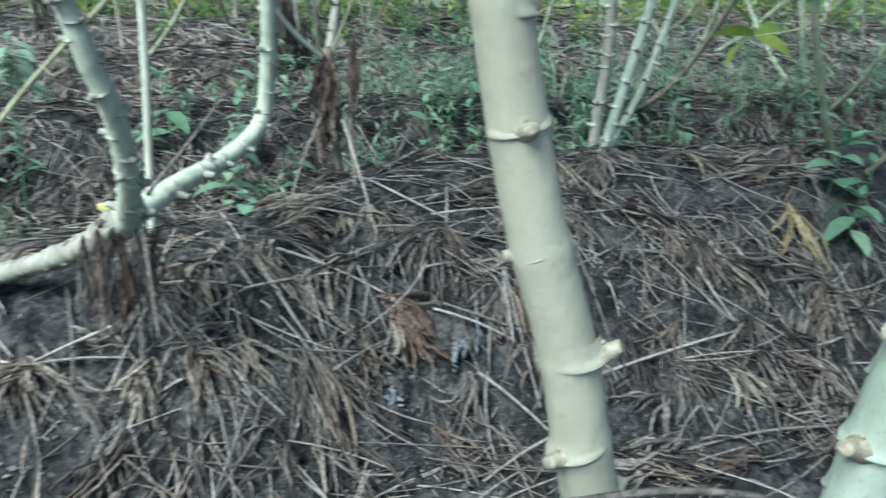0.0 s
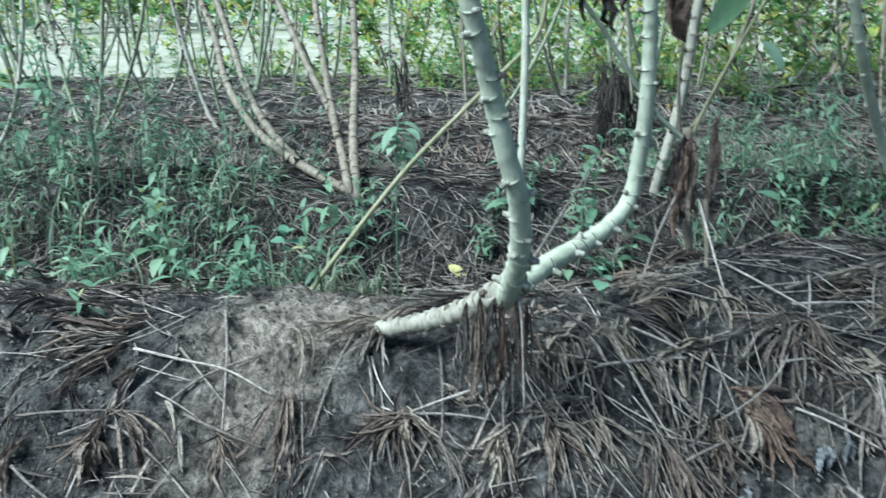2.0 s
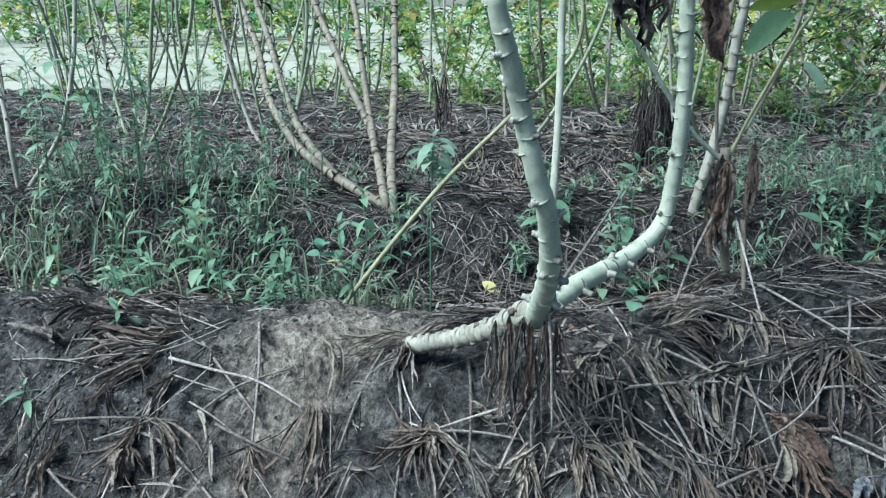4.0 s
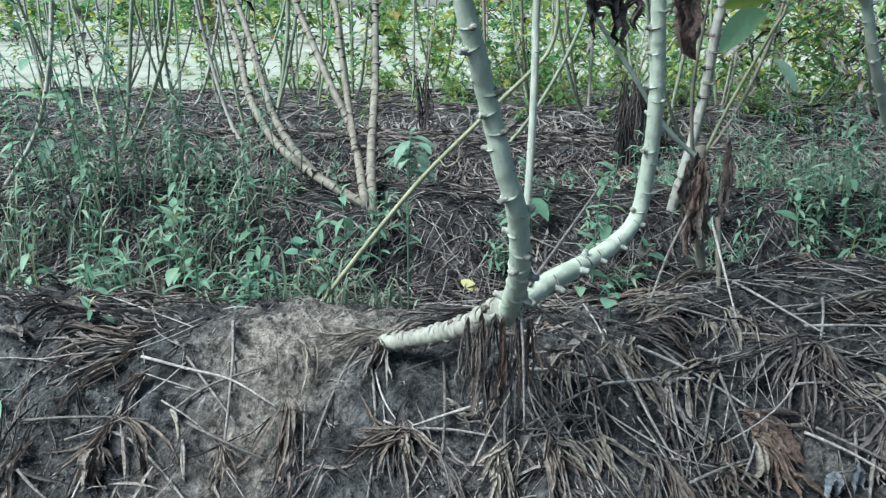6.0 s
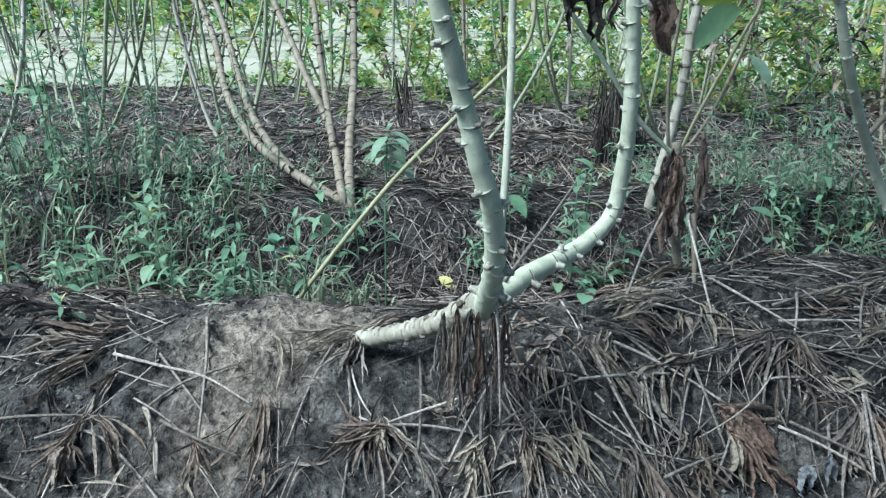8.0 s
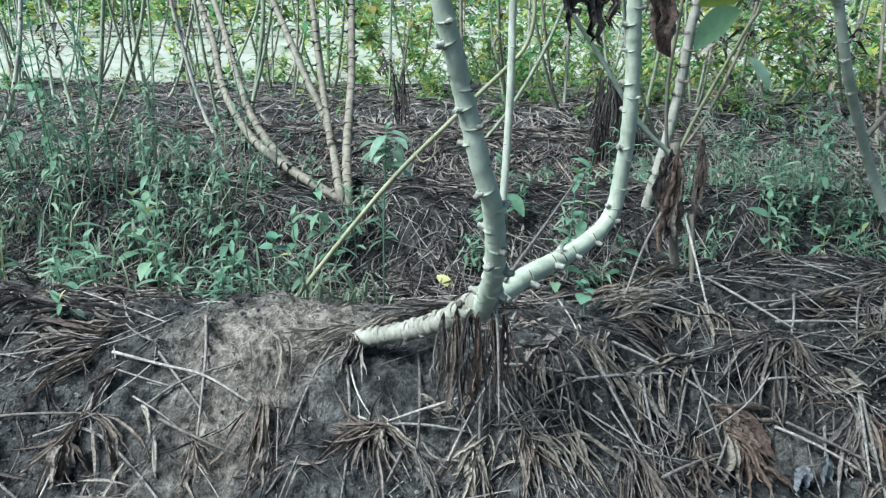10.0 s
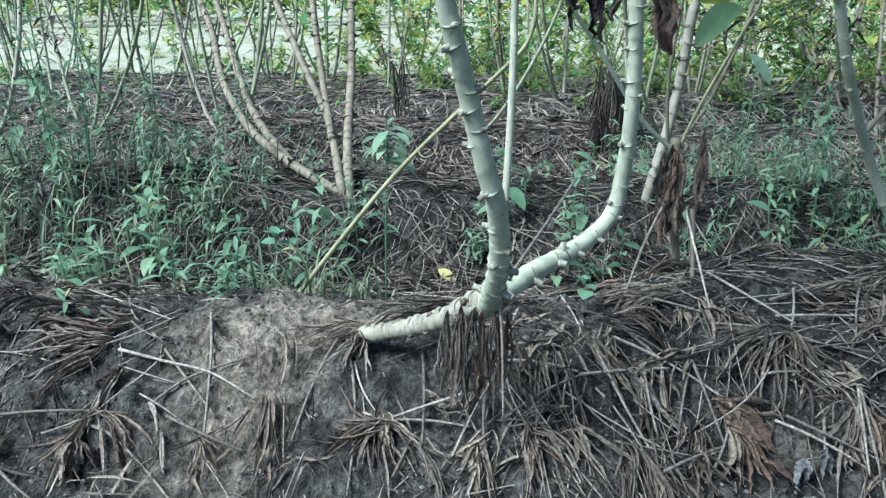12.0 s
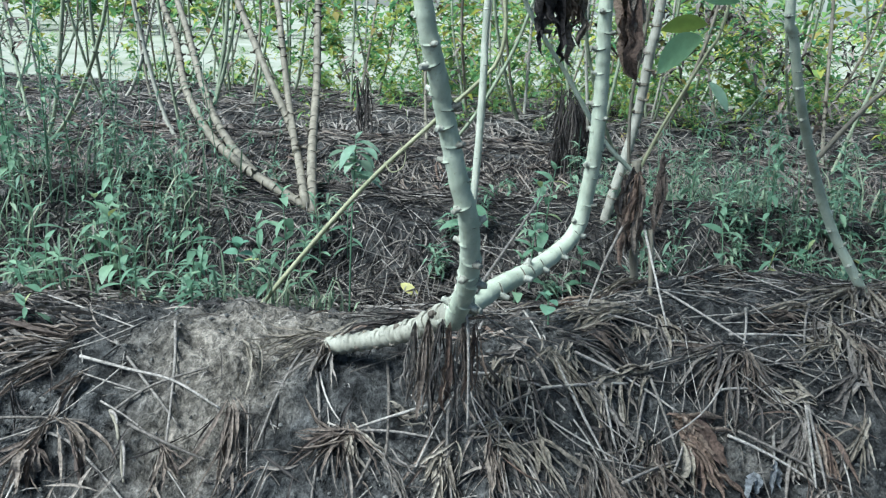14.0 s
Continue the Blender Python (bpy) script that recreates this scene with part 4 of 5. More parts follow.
dry_stick(0.267, 1.078, 0.369, 1.153)
dry_stick(0.329, 1.101, 0.367, 1.163)
dry_stick(0.154, 1.168, 0.290, 1.229)
dry_stick(-0.427, 1.067, -0.306, 1.049)
dry_stick(-0.011, 1.129, -0.111, 1.101)
dry_stick(-0.141, 1.092, 0.007, 1.100)
dry_stick(0.586, 1.286, 0.567, 1.039)
dry_stick(0.488, 1.104, 0.577, 0.982)
dry_stick(0.639, 0.994, 0.450, 0.943)
dry_stick(0.187, 1.026, 0.099, 0.927)
dry_stick(0.504, 1.105, 0.477, 0.954)
dry_stick(0.461, 1.214, 0.629, 1.151)
dry_stick(0.435, 1.267, 0.505, 1.298)
dry_stick(0.935, 1.317, 0.954, 1.139)
dry_stick(1.202, 1.395, 0.995, 1.276)
dry_stick(0.686, 1.097, 0.943, 1.119)
dry_stick(0.741, 0.938, 1.010, 0.937)
dry_stick(0.725, 1.358, 0.727, 1.102)
dry_stick(0.947, 1.056, 0.906, 0.931)
dry_stick(-0.465, 1.096, -0.442, 1.067)
dry_stick(-0.431, 1.056, -0.415, 1.018)
dry_stick(-0.468, 1.100, -0.438, 1.058, 0.0028, 0.008, 0.006, 0.0, mat=STEM_TAN, name="broken_twig", label="short broken pale twig stuck to the bank")
dry_stick(-0.431, 1.056, -0.415, 1.018, 0.0020, 0.008, 0.006, 0.0, mat=STEM_TAN, name="broken_twig", label="short broken pale twig stuck to the bank")


def free_stick(pts, r, label, mat=PET, name="dry_petiole"):
    ob = thing(name, label, "twig", "dry stalks")
    line = curve(pts, 6)
    v, f = tube(line, [r * (1.1 - 0.4 * i / len(line)) for i in range(len(line))], 6)
    mesh_of("stalk", v, f, mat, ob)


free_stick([(0.315, 1.535, 0.475), (0.27, 1.46, 0.41), (0.224, 1.345, 0.335)], 0.0026, "dry stalk slanting down from the thin plant")
free_stick([(0.345, 1.525, 0.47), (0.36, 1.45, 0.40), (0.372, 1.365, 0.335)], 0.0024, "dry stalk slanting down from the thin plant")
free_stick([(0.36, 1.53, 0.46), (0.362, 1.50, 0.40), (0.365, 1.47, 0.31)], 0.0055, "thick pale dead stub standing on the crest", STEM_TAN)
free_stick([(0.036, 1.07, 0.48), (0.045, 1.05, 0.42), (0.05, 1.04, 0.30)], 0.0022, "dry stalk leaning on the fork")
free_stick([(0.04, 1.06, 0.475), (0.11, 1.12, 0.40), (0.20, 1.17, 0.30)], 0.0015, "thin dark stalk leaning on the fork")
free_stick([(0.05, 1.08, 0.482), (0.10, 1.28, 0.50), (0.15, 1.45, 0.53)], 0.0024, "dry stalk resting behind the fork")
free_stick([(0.21, 0.313, 0.622), (0.244, 0.312, 0.6245), (0.272, 0.310, 0.6255), (0.292, 0.308, 0.624), (0.316, 0.306, 0.618), (0.34, 0.31, 0.60), (0.36, 0.318, 0.57)], 0.0014, "bent dry leaf stalk beside the near stem")
hanging_leaf((0.317, 0.306, 0.619), 0.05, 7, 0.0022, 0.008, label="small shrivelled leaf at the end of a dry stalk")


# ---- scattered dead leaves and litter ----
def cover(x, y):
    """How thickly dead leaves lie at a place."""
    c = 0.95 if x > -0.05 else 0.40
    if -0.5 < x < -0.12 and 1.1 < y < 1.42:
        c = 0.07
    if x < -0.55 and y > 1.08:
        c = 0.75
    return c * smooth(-0.12, 0.30, noise.noise(Vector((x * 6.5, y * 6.5, 3)))) + 0.025


def heading(x, y, rr):
    """Downhill, more or less."""
    gx = ground_base(x + 0.03, y) - ground_base(x - 0.03, y)
    gy = ground_base(x, y + 0.03) - ground_base(x, y - 0.03)
    a = math.atan2(-gy, -gx)
    if math.hypot(gx, gy) < 0.02:
        return rr.choice((0, math.pi)) + rr.gauss(0, 0.55)
    return a + rr.gauss(0, 0.85)


S = random.Random(21)
made = 0
while made < 62:
    x, y = S.uniform(-0.95, 1.35), S.uniform(0.84, 1.80)
    known = -0.75 < x < 0.62 and y < 1.34
    if S.random() > cover(x, y) * (0.22 if known else 1.0):
        continue
    a, l = heading(x, y, S), S.uniform(0.08, 0.13)
    for k in range(S.choice((2, 3, 3))):
        dead_leaf(x + S.gauss(0, 0.02), y + S.gauss(0, 0.015), a + S.gauss(0, 0.6), S.choice((6, 7, 8, 9)), l * S.uniform(0.8, 1.2), S.uniform(0.0048, 0.0082), S.uniform(0.15, 0.40), S.uniform(0.1, 0.22), lift=S.uniform(0.006, 0.020) + 0.004 * k, rr=S, mat=S.choice((DEAD, DEAD, DEAD_BROWN, DEAD_BROWN, DEAD_DARK, DEAD_TAN)))
    made += 1


def strewn(x, y):
    """Loose stalks lie thickest on the crest."""
    return cover(x, y) * (1.0 if y > 1.30 and x > 0 else 0.30)


def litter(name, label, count, xr, yr, kind, seed, scale=1.0, dens=None, mat=None):
    rr = random.Random(seed)
    verts, faces = [], []
    n = 0
    while n < count:
        x, y = rr.uniform(*xr), rr.uniform(*yr)
        if dens and rr.random() > dens(x, y):
            continue
        n += 1
        a = heading(x, y, rr)
        if kind == "lobe":
            pts = lobe_line(x, y, a, rr.uniform(0.045, 0.11) * scale, rr.uniform(0.002, 0.022), 6, rr.uniform(-1.2, 1.2), rr.uniform(0, 0.012))
            lobe_mesh(pts, rr.uniform(0.0022, 0.0058) * scale, verts, faces, rr, scale < 1.3)
        else:
            pts = stalk_line(x, y, a, rr.uniform(0.08, 0.24) * scale, rr.uniform(0.004, 0.026), rr.uniform(-0.1, 0.1), 5)
            tube(pts, [rr.uniform(0.0008, 0.0015) * scale] * 5, 4, verts, faces, False)
    tagged(mesh_of(name, verts, faces, mat or (DEAD_ALL if kind == "lobe" else PET_ALL)), label, "leaf litter", kind="stuff")


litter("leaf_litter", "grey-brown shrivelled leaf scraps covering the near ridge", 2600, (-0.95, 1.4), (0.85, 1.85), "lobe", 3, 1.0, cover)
litter("stalk_litter", "dry thin leaf stalks strewn over the near ridge", 640, (-0.95, 1.4), (0.85, 1.85), "stalk", 4, 1.0, strewn)
litter("leaf_litter", "dead leaves in the furrow and on the ridge behind, darkened as shade", 13500, (-2.2, 2.2), (1.6, 2.5), "lobe", 5, 1.15, None, SHADED_ALL)
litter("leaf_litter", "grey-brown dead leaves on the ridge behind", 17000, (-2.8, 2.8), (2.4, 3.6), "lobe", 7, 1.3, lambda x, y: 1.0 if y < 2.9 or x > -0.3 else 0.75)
litter("stalk_litter", "dry leaf stalks on the ridge behind", 4200, (-2.2, 2.2), (1.6, 3.2), "stalk", 6, 1.0)
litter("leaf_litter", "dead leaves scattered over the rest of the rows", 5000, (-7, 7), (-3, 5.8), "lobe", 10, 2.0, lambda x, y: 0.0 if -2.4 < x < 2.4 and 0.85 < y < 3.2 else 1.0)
litter("leaf_litter", "brown dead leaves on the far ridges, lightened as if sunlit", 19000, (-4.2, 4.2), (3.4, 5.4), "lobe", 8, 1.5, None, SUNLIT_ALL)
litter("stalk_litter", "dry stalks on the far ridges", 3600, (-4.2, 4.2), (3.1, 5.4), "stalk", 9, 1.2)


def crumbs(count, seed):
    """Loose crumbs and small clods of soil on the near ridge."""
    rr = random.Random(seed)
    verts, faces = [], []
    for _ in range(count):
        x, y = rr.uniform(-0.9, 1.2), rr.uniform(0.88, 1.6)
        if noise.noise(Vector((x * 9, y * 9, 6))) < rr.uniform(-0.5, 0.25):
            continue
        if math.hypot(x + 0.33, y - 1.24) < 0.27 and rr.random() < 0.8:
            continue
        r = 0.0012 + 0.0042 * rr.random() ** 3
        p = on_ground(x, y, r * 0.15)
        o = len(verts)
        for d in ((1, 0, 0), (0, 1, 0), (-1, 0, 0), (0, -1, 0), (0, 0, 0.8), (0, 0, -1)):
            verts.append(p + Vector(d) * r * rr.uniform(0.6, 1.3) + Vector((rr.uniform(-0.35, 0.35), rr.uniform(-0.35, 0.35), 0)) * r)
        faces += [(o + k, o + (k + 1) % 4, o + 4) for k in range(4)] + [(o + (k + 1) % 4, o + k, o + 5) for k in range(4)]
    tagged(mesh_of("soil_crumbs", verts, faces, CRUMB, smooth_on=False), "loose grey soil crumbs on the ridge", "soil", kind="stuff")


def straw(count, seed):
    """Short broken bits of straw and leaf on the bare soil."""
    rr = random.Random(seed)
    verts, faces = [], []
    for _ in range(count):
        x, y = rr.uniform(-0.9, 1.2), rr.uniform(0.9, 1.6)
        a, l, r = rr.uniform(0, 6.28), rr.uniform(0.008, 0.035), rr.uniform(0.0005, 0.0013)
        p, q = on_ground(x, y, r + 0.001), on_ground(x + l * math.cos(a), y + l * math.sin(a), r + rr.uniform(0.001, 0.006))
        tube([p, p.lerp(q, 0.5) + Vector((0, 0, rr.uniform(0, 0.003))), q], [r, r, r * 0.6], 4, verts, faces, False)
    tagged(mesh_of("straw_bits", verts, faces, PET_ALL), "short broken straw bits on the soil", "leaf litter", kind="stuff")


straw(600, 52)
crumbs(27000, 51)
stone = thing("soil_clod", "pale rounded clod of soil among dead leaves", "clod")
bm = bmesh.new()
bmesh.ops.create_icosphere(bm, subdivisions=3, radius=0.019)
for q in bm.verts:
    q.co *= 1 + 0.35 * noise.noise(q.co * 70.0)
    q.co.z *= 0.85
me = bpy.data.meshes.new("clod")
bm.to_mesh(me)
me.materials.append(SOIL)
clod = new("clod", me)
clod.parent = stone
clod.location = (0.495, 1.575, ground_z(0.495, 1.575) + 0.010)


# ---- green weeds ----
def leaf_mesh(name, w, mat, curl=0.15, n=7, peak=0.42, flip=1.0):
    """A leaf 1 long along x with a folded blade that droops at the tip."""
    pts = [Vector((i / (n - 1), 0, 0.10 * math.sin(i / (n - 1) * 2.2) - curl * (i / (n - 1)) ** 2)) for i in range(n)]
    v, f = [], []
    wd = profile(n, w, peak)
    wd[0] = w * 0.05
    strip(pts, wd, Vector((0, 1, 0)), 0.22 * flip, (0, 0.1), v, f)
    me = bpy.data.meshes.new(name)
    me.from_pydata([tuple(q) for q in v], [], f)
    me.polygons.foreach_set("use_smooth", [True] * len(f))
    me.materials.append(mat)
    return me


LANCE = [leaf_mesh("leaf", w, GREEN, c) for w, c in ((0.13, 0.25), (0.16, 0.4), (0.11, 0.1))]
BROAD = [leaf_mesh("leaf", w, GREEN, c, 8, 0.4) for w, c in ((0.20, 0.25), (0.23, 0.4))]
PALE = [leaf_mesh("leaf", w, PALE_GREEN, c, 8, 0.4) for w, c in ((0.18, 0.35), (0.21, 0.5))]
ROUND = [leaf_mesh("leaf", w, SOFT_GREEN, c, 9, 0.5) for w, c in ((0.42, 0.15), (0.45, 0.3))]


def put_leaf(parent, me, at, yaw, up, size, roll=0.0, name="leaf"):
    ob = new(name, me)
    ob.parent = parent
    ob.matrix_local = Matrix.Translation(at) @ Euler((roll, -up, yaw)).to_matrix().to_4x4() @ Matrix.Diagonal((size, size, size, 1))
    return ob


WEEDS = "green weeds between the ridges"
W = random.Random(5)


def herb(x, y, h, pairs, size, shapes, label, lean=None, z=None, start=0.25, side=0):
    z = ground_z(x, y) if z is None else z
    ob = thing("weed", label, "weed", WEEDS)
    lx, ly = lean if lean else (W.uniform(-0.12, 0.12) * h, W.uniform(-0.12, 0.05) * h)
    line = curve([(x, y, z - 0.01), (x + lx * 0.3, y + ly * 0.3, z + h * 0.5), (x + lx, y + ly, z + h)], 6)
    v, f = tube(line, [0.0015 * (1.1 - 0.6 * i / len(line)) * (1 + h) for i in range(len(line))], 6)
    mesh_of("stalk", v, f, GREEN, ob)
    yaw = W.uniform(0, 3.14)
    for i in range(pairs):
        u = start + (1 - start) * (i + 0.3) / pairs
        k = u * (len(line) - 1)
        p = line[int(k)].lerp(line[min(len(line) - 1, int(k) + 1)], k - int(k))
        yaw += 1.57 + W.uniform(-0.3, 0.3)
        for s in (0, math.pi):
            if W.random() < 0.08:
                continue
            put_leaf(ob, W.choice(shapes), p, yaw + s + W.uniform(-0.25, 0.25), W.uniform(-0.45, 0.55) + 0.35 * (u > 0.85), size * W.uniform(0.7, 1.15) * (1 - 0.35 * max(0, u - 0.75) / 0.25), W.uniform(-0.3, 0.3))
    for s in range(3):
        put_leaf(ob, W.choice(shapes), line[-1], yaw + 2.1 * s, 0.8, size * W.uniform(0.35, 0.6))
    return ob


def lance_weed(x, y, h, pairs, size):
    herb(x, y, h, pairs, size, LANCE, "fresh green weed with paired lance-shaped leaves")


def broad_weed(x, y, h, pairs, size):
    herb(x, y, h, pairs, size, BROAD, "green weed with broad soft leaves")


# on the flank behind the bare crest
lance_weed(-0.93, 1.70, 0.19, 3, 0.080)
lance_weed(-1.00, 1.78, 0.14, 4, 0.078)
lance_weed(-0.86, 1.62, 0.12, 3, 0.070)
broad_weed(-0.85, 1.85, 0.20, 4, 0.070)
broad_weed(-0.80, 1.78, 0.20, 4, 0.066)
lance_weed(-0.72, 1.66, 0.20, 5, 0.062)
lance_weed(-0.66, 1.80, 0.13, 3, 0.072)
lance_weed(-0.60, 1.86, 0.12, 3, 0.070)
lance_weed(-0.50, 1.52, 0.16, 6, 0.050)
lance_weed(-0.46, 1.44, 0.12, 5, 0.044)
lance_weed(-0.43, 1.33, 0.06, 4, 0.034)
lance_weed(-0.70, 1.40, 0.07, 3, 0.048)
lance_weed(-0.80, 1.45, 0.08, 3, 0.052)
lance_weed(-0.60, 1.48, 0.10, 4, 0.050)
lance_weed(-1.12, 1.72, 0.17, 5, 0.066)
# beside the leaning stalk
lance_weed(-0.42, 1.90, 0.20, 6, 0.074)
lance_weed(-0.47, 1.86, 0.16, 5, 0.070)
lance_weed(-0.37, 1.82, 0.15, 5, 0.060)
lance_weed(-0.34, 1.92, 0.18, 5, 0.056)
lance_weed(-0.40, 1.66, 0.13, 5, 0.052)
lance_weed(-0.28, 1.95, 0.13, 4, 0.052)
# the tall stand on the bank
lance_weed(-1.15, 2.02, 0.46, 12, 0.058)
lance_weed(-1.19, 2.05, 0.42, 11, 0.060)
lance_weed(-1.05, 2.12, 0.42, 11, 0.055)
lance_weed(-1.09, 2.06, 0.50, 13, 0.052)
lance_weed(-1.22, 2.12, 0.54, 13, 0.058)
lance_weed(-1.32, 2.00, 0.40, 10, 0.056)
lance_weed(-0.95, 2.16, 0.32, 9, 0.046)
lance_weed(-1.42, 2.10, 0.36, 10, 0.048)
lance_weed(-0.90, 2.02, 0.26, 7, 0.050)
lance_weed(-0.74, 2.10, 0.22, 6, 0.048)
broad_weed(-1.36, 2.20, 0.44, 3, 0.085)
# between the stems
broad_weed(0.165, 1.86, 0.26, 5, 0.058)
broad_weed(0.13, 1.80, 0.12, 3, 0.068)
broad_weed(0.20, 2.00, 0.22, 4, 0.055)
broad_weed(0.02, 2.02, 0.18, 3, 0.080)
broad_weed(0.29, 1.90, 0.10, 3, 0.055)
# beyond the heap
broad_weed(0.585, 1.80, 0.20, 3, 0.080)
broad_weed(0.62, 1.90, 0.10, 3, 0.066)
lance_weed(0.72, 1.92, 0.16, 6, 0.056)
lance_weed(0.82, 1.95, 0.19, 7, 0.054)
lance_weed(0.92, 1.92, 0.18, 6, 0.056)
lance_weed(0.76, 2.08, 0.24, 8, 0.052)
lance_weed(0.66, 2.10, 0.18, 6, 0.052)
lance_weed(0.95, 2.10, 0.26, 8, 0.056)
lance_weed(1.05, 2.00, 0.22, 7, 0.056)
broad_weed(1.25, 1.88, 0.20, 5, 0.075)
broad_weed(1.32, 1.40, 0.12, 4, 0.070)
broad_weed(1.30, 1.30, 0.09, 3, 0.080)
broad_weed(1.40, 1.48, 0.12, 4, 0.070)
broad_weed(1.38, 1.36, 0.10, 3, 0.070)
lance_weed(1.30, 1.98, 0.28, 8, 0.056)
lance_weed(0.62, 2.30, 0.24, 8, 0.052)
lance_weed(0.85, 2.32, 0.28, 8, 0.052)
herb(-0.50, 1.76, 0.14, 2, 0.062, ROUND, "small weed with rounded green leaves", start=0.7)
herb(-0.655, 1.22, 0.03, 2, 0.045, LANCE, "seedling weed on the bank")
herb(-0.75, 1.10, 0.03, 2, 0.04, LANCE, "seedling weed on the bank")
pale = herb(-0.215, 1.62, 0.375, 1, 0.05, PALE, "tall pale green weed with spreading drooping leaves", lean=(0.012, 0.0), start=0.9)
for k in range(15):
    u = W.uniform(0.80, 1.0)
    put_leaf(pale, W.choice(PALE), (-0.215 + 0.012 * u, 1.62, ground_z(-0.215, 1.62) + 0.375 * u), 2.4 * k + W.uniform(-0.4, 0.4), W.uniform(-0.55, 0.35), W.uniform(0.045, 0.075), W.uniform(-0.3, 0.3))
herb(0.17, 1.33, 0.05, 2, 0.028, ROUND, "small weed leaves below the curved stem", start=0.6)

# the large single leaf at the thin plant's shoot, and a fallen yellow one
FRESH = leaf_material("fresh_leaf", [(0.0, (0.26, 0.42, 0.22)), (1.0, (0.32, 0.49, 0.25))], share=0.5)
OVAL = leaf_mesh("leaf", 0.32, FRESH, 0.12, 12, 0.42)
big = thing("broad_leaf", "large fresh green oval leaf on a thin shoot", "leaf")
put_leaf(big, OVAL, (0.382, 1.42, 0.806), radians(197), radians(-36), 0.092, 1.05, "blade")
put_leaf(big, leaf_mesh("leaf", 0.24, YELLOW_GREEN, 0.1, 9, 0.45), (0.394, 1.45, 0.826), radians(184), radians(-8), 0.075, 0.9, "small_blade")
put_leaf(big, leaf_mesh("leaf", 0.17, PALE_GREEN, 0.15, 9, 0.45), (0.405, 1.44, 0.738), radians(-25), radians(-50), 0.058, 0.7, "small_blade")
put_leaf(big, OVAL, (0.440, 1.46, 0.862), radians(190), radians(20), 0.085, 0.9, "blade")
v, f = tube(curve([(0.390, 1.42, 0.812), (0.402, 1.45, 0.822), (0.424, 1.482, 0.820)], 4), [0.0012] * 9, 5)
mesh_of("leaf_stalk", v, f, GREEN, big)
fallen = thing("fallen_leaf", "fallen yellow leaf lying among dead leaves", "leaf")
put_leaf(fallen, leaf_mesh("leaf", 0.22, YELLOW, 0.1, 8), (-0.135, 1.85, 0.212), radians(-25), radians(-25), 0.055, 0.6, "blade")


free_stick([(-0.135, 1.53, 0.56), (-0.12, 1.52, 0.545), (-0.10, 1.52, 0.555), (-0.095, 1.52, 0.58), (-0.105, 1.52, 0.60)], 0.0011, "curled yellow vine tendril on the leaning stalk", STICK, "vine_tendril")
bright = thing("cassava_shoot", "bright yellow-green young cassava leaf on a thin stalk", "leaf")
for yaw, up, s in ((180, 5, 0.11), (205, -25, 0.11), (110, 45, 0.09), (15, 10, 0.10), (-30, -20, 0.09)):
    put_leaf(bright, leaf_mesh("leaf", 0.2, YELLOW_GREEN, 0.2, 8), (1.225, 1.60, 0.60), radians(yaw), radians(up), s, 0.6, "lobe")
v, f = tube(curve([(1.225, 1.60, 0.60), (1.33, 1.58, 0.625), (1.45, 1.57, 0.72)], 5), [0.0022] * 11, 6)
mesh_of("petiole", v, f, STICK, bright)


def leaf_cloud(name, label, mat, spots, seed, size, w=0.16):
    """Many small leaves on thin stalks, as one mass. spots: x, y, spread, height, leaves."""
    rr = random.Random(seed)
    verts, faces = [], []
    for x, y, sx, h, n, z0 in spots:
        stalks = max(1, n // 18)
        for s in range(stalks):
            px, py = x + rr.gauss(0, sx), y + rr.gauss(0, sx * 0.6)
            gz = ground_z(px, py) + z0
            top = Vector((px + rr.uniform(-0.2, 0.2) * h, py + rr.uniform(-0.2, 0.2) * h, gz + h * rr.uniform(0.6, 1.1)))
            foot = Vector((px, py, gz))
            if z0 == 0:
                tube([foot, foot.lerp(top, 0.5), top], [0.0016, 0.0013, 0.0008], 3, verts, faces, False)
            for k in range(n // stalks):
                p = foot.lerp(top, rr.uniform(0.15, 1.0)) + Vector((rr.gauss(0, 0.01), rr.gauss(0, 0.01), 0))
                a = rr.uniform(0, 6.28)
                l = size * rr.uniform(0.6, 1.25)
                d = Vector((math.cos(a), math.sin(a), rr.uniform(-0.5, 0.7)))
                pts = [p, p + d * l * 0.5 + Vector((0, 0, 0.08 * l)), p + d * l + Vector((0, 0, -0.15 * l))]
                strip(pts, [l * w * 0.2, l * w, l * w * 0.08], Vector((-d.y, d.x, rr.uniform(-0.3, 0.3))), 0.25, (0, 0), verts, faces)
    tagged(mesh_of(name, verts, faces, mat), label, "weeds", kind="stuff")


Q = random.Random(77)
leaf_cloud("fine_weeds", "dense fine-leaved green weeds on the bank behind", GREEN_ALL,
           [(Q.uniform(-1.75, -0.65), Q.uniform(1.85, 2.45), 0.08, Q.uniform(0.12, 0.50), 44, 0) for _ in range(34)] +
           [(Q.uniform(-1.45, -0.95), Q.uniform(1.95, 2.25), 0.06, Q.uniform(0.25, 0.55), 56, 0) for _ in range(4)] +
           [(Q.uniform(0.5, 2.2), Q.uniform(1.85, 2.8), 0.09, Q.uniform(0.1, 0.36), 56, 0) for _ in range(72)] +
           [(Q.uniform(-0.75, 0.5), Q.uniform(1.8, 2.4), 0.08, Q.uniform(0.06, 0.16), 26, 0) for _ in range(22)], 31, 0.036, 0.11)
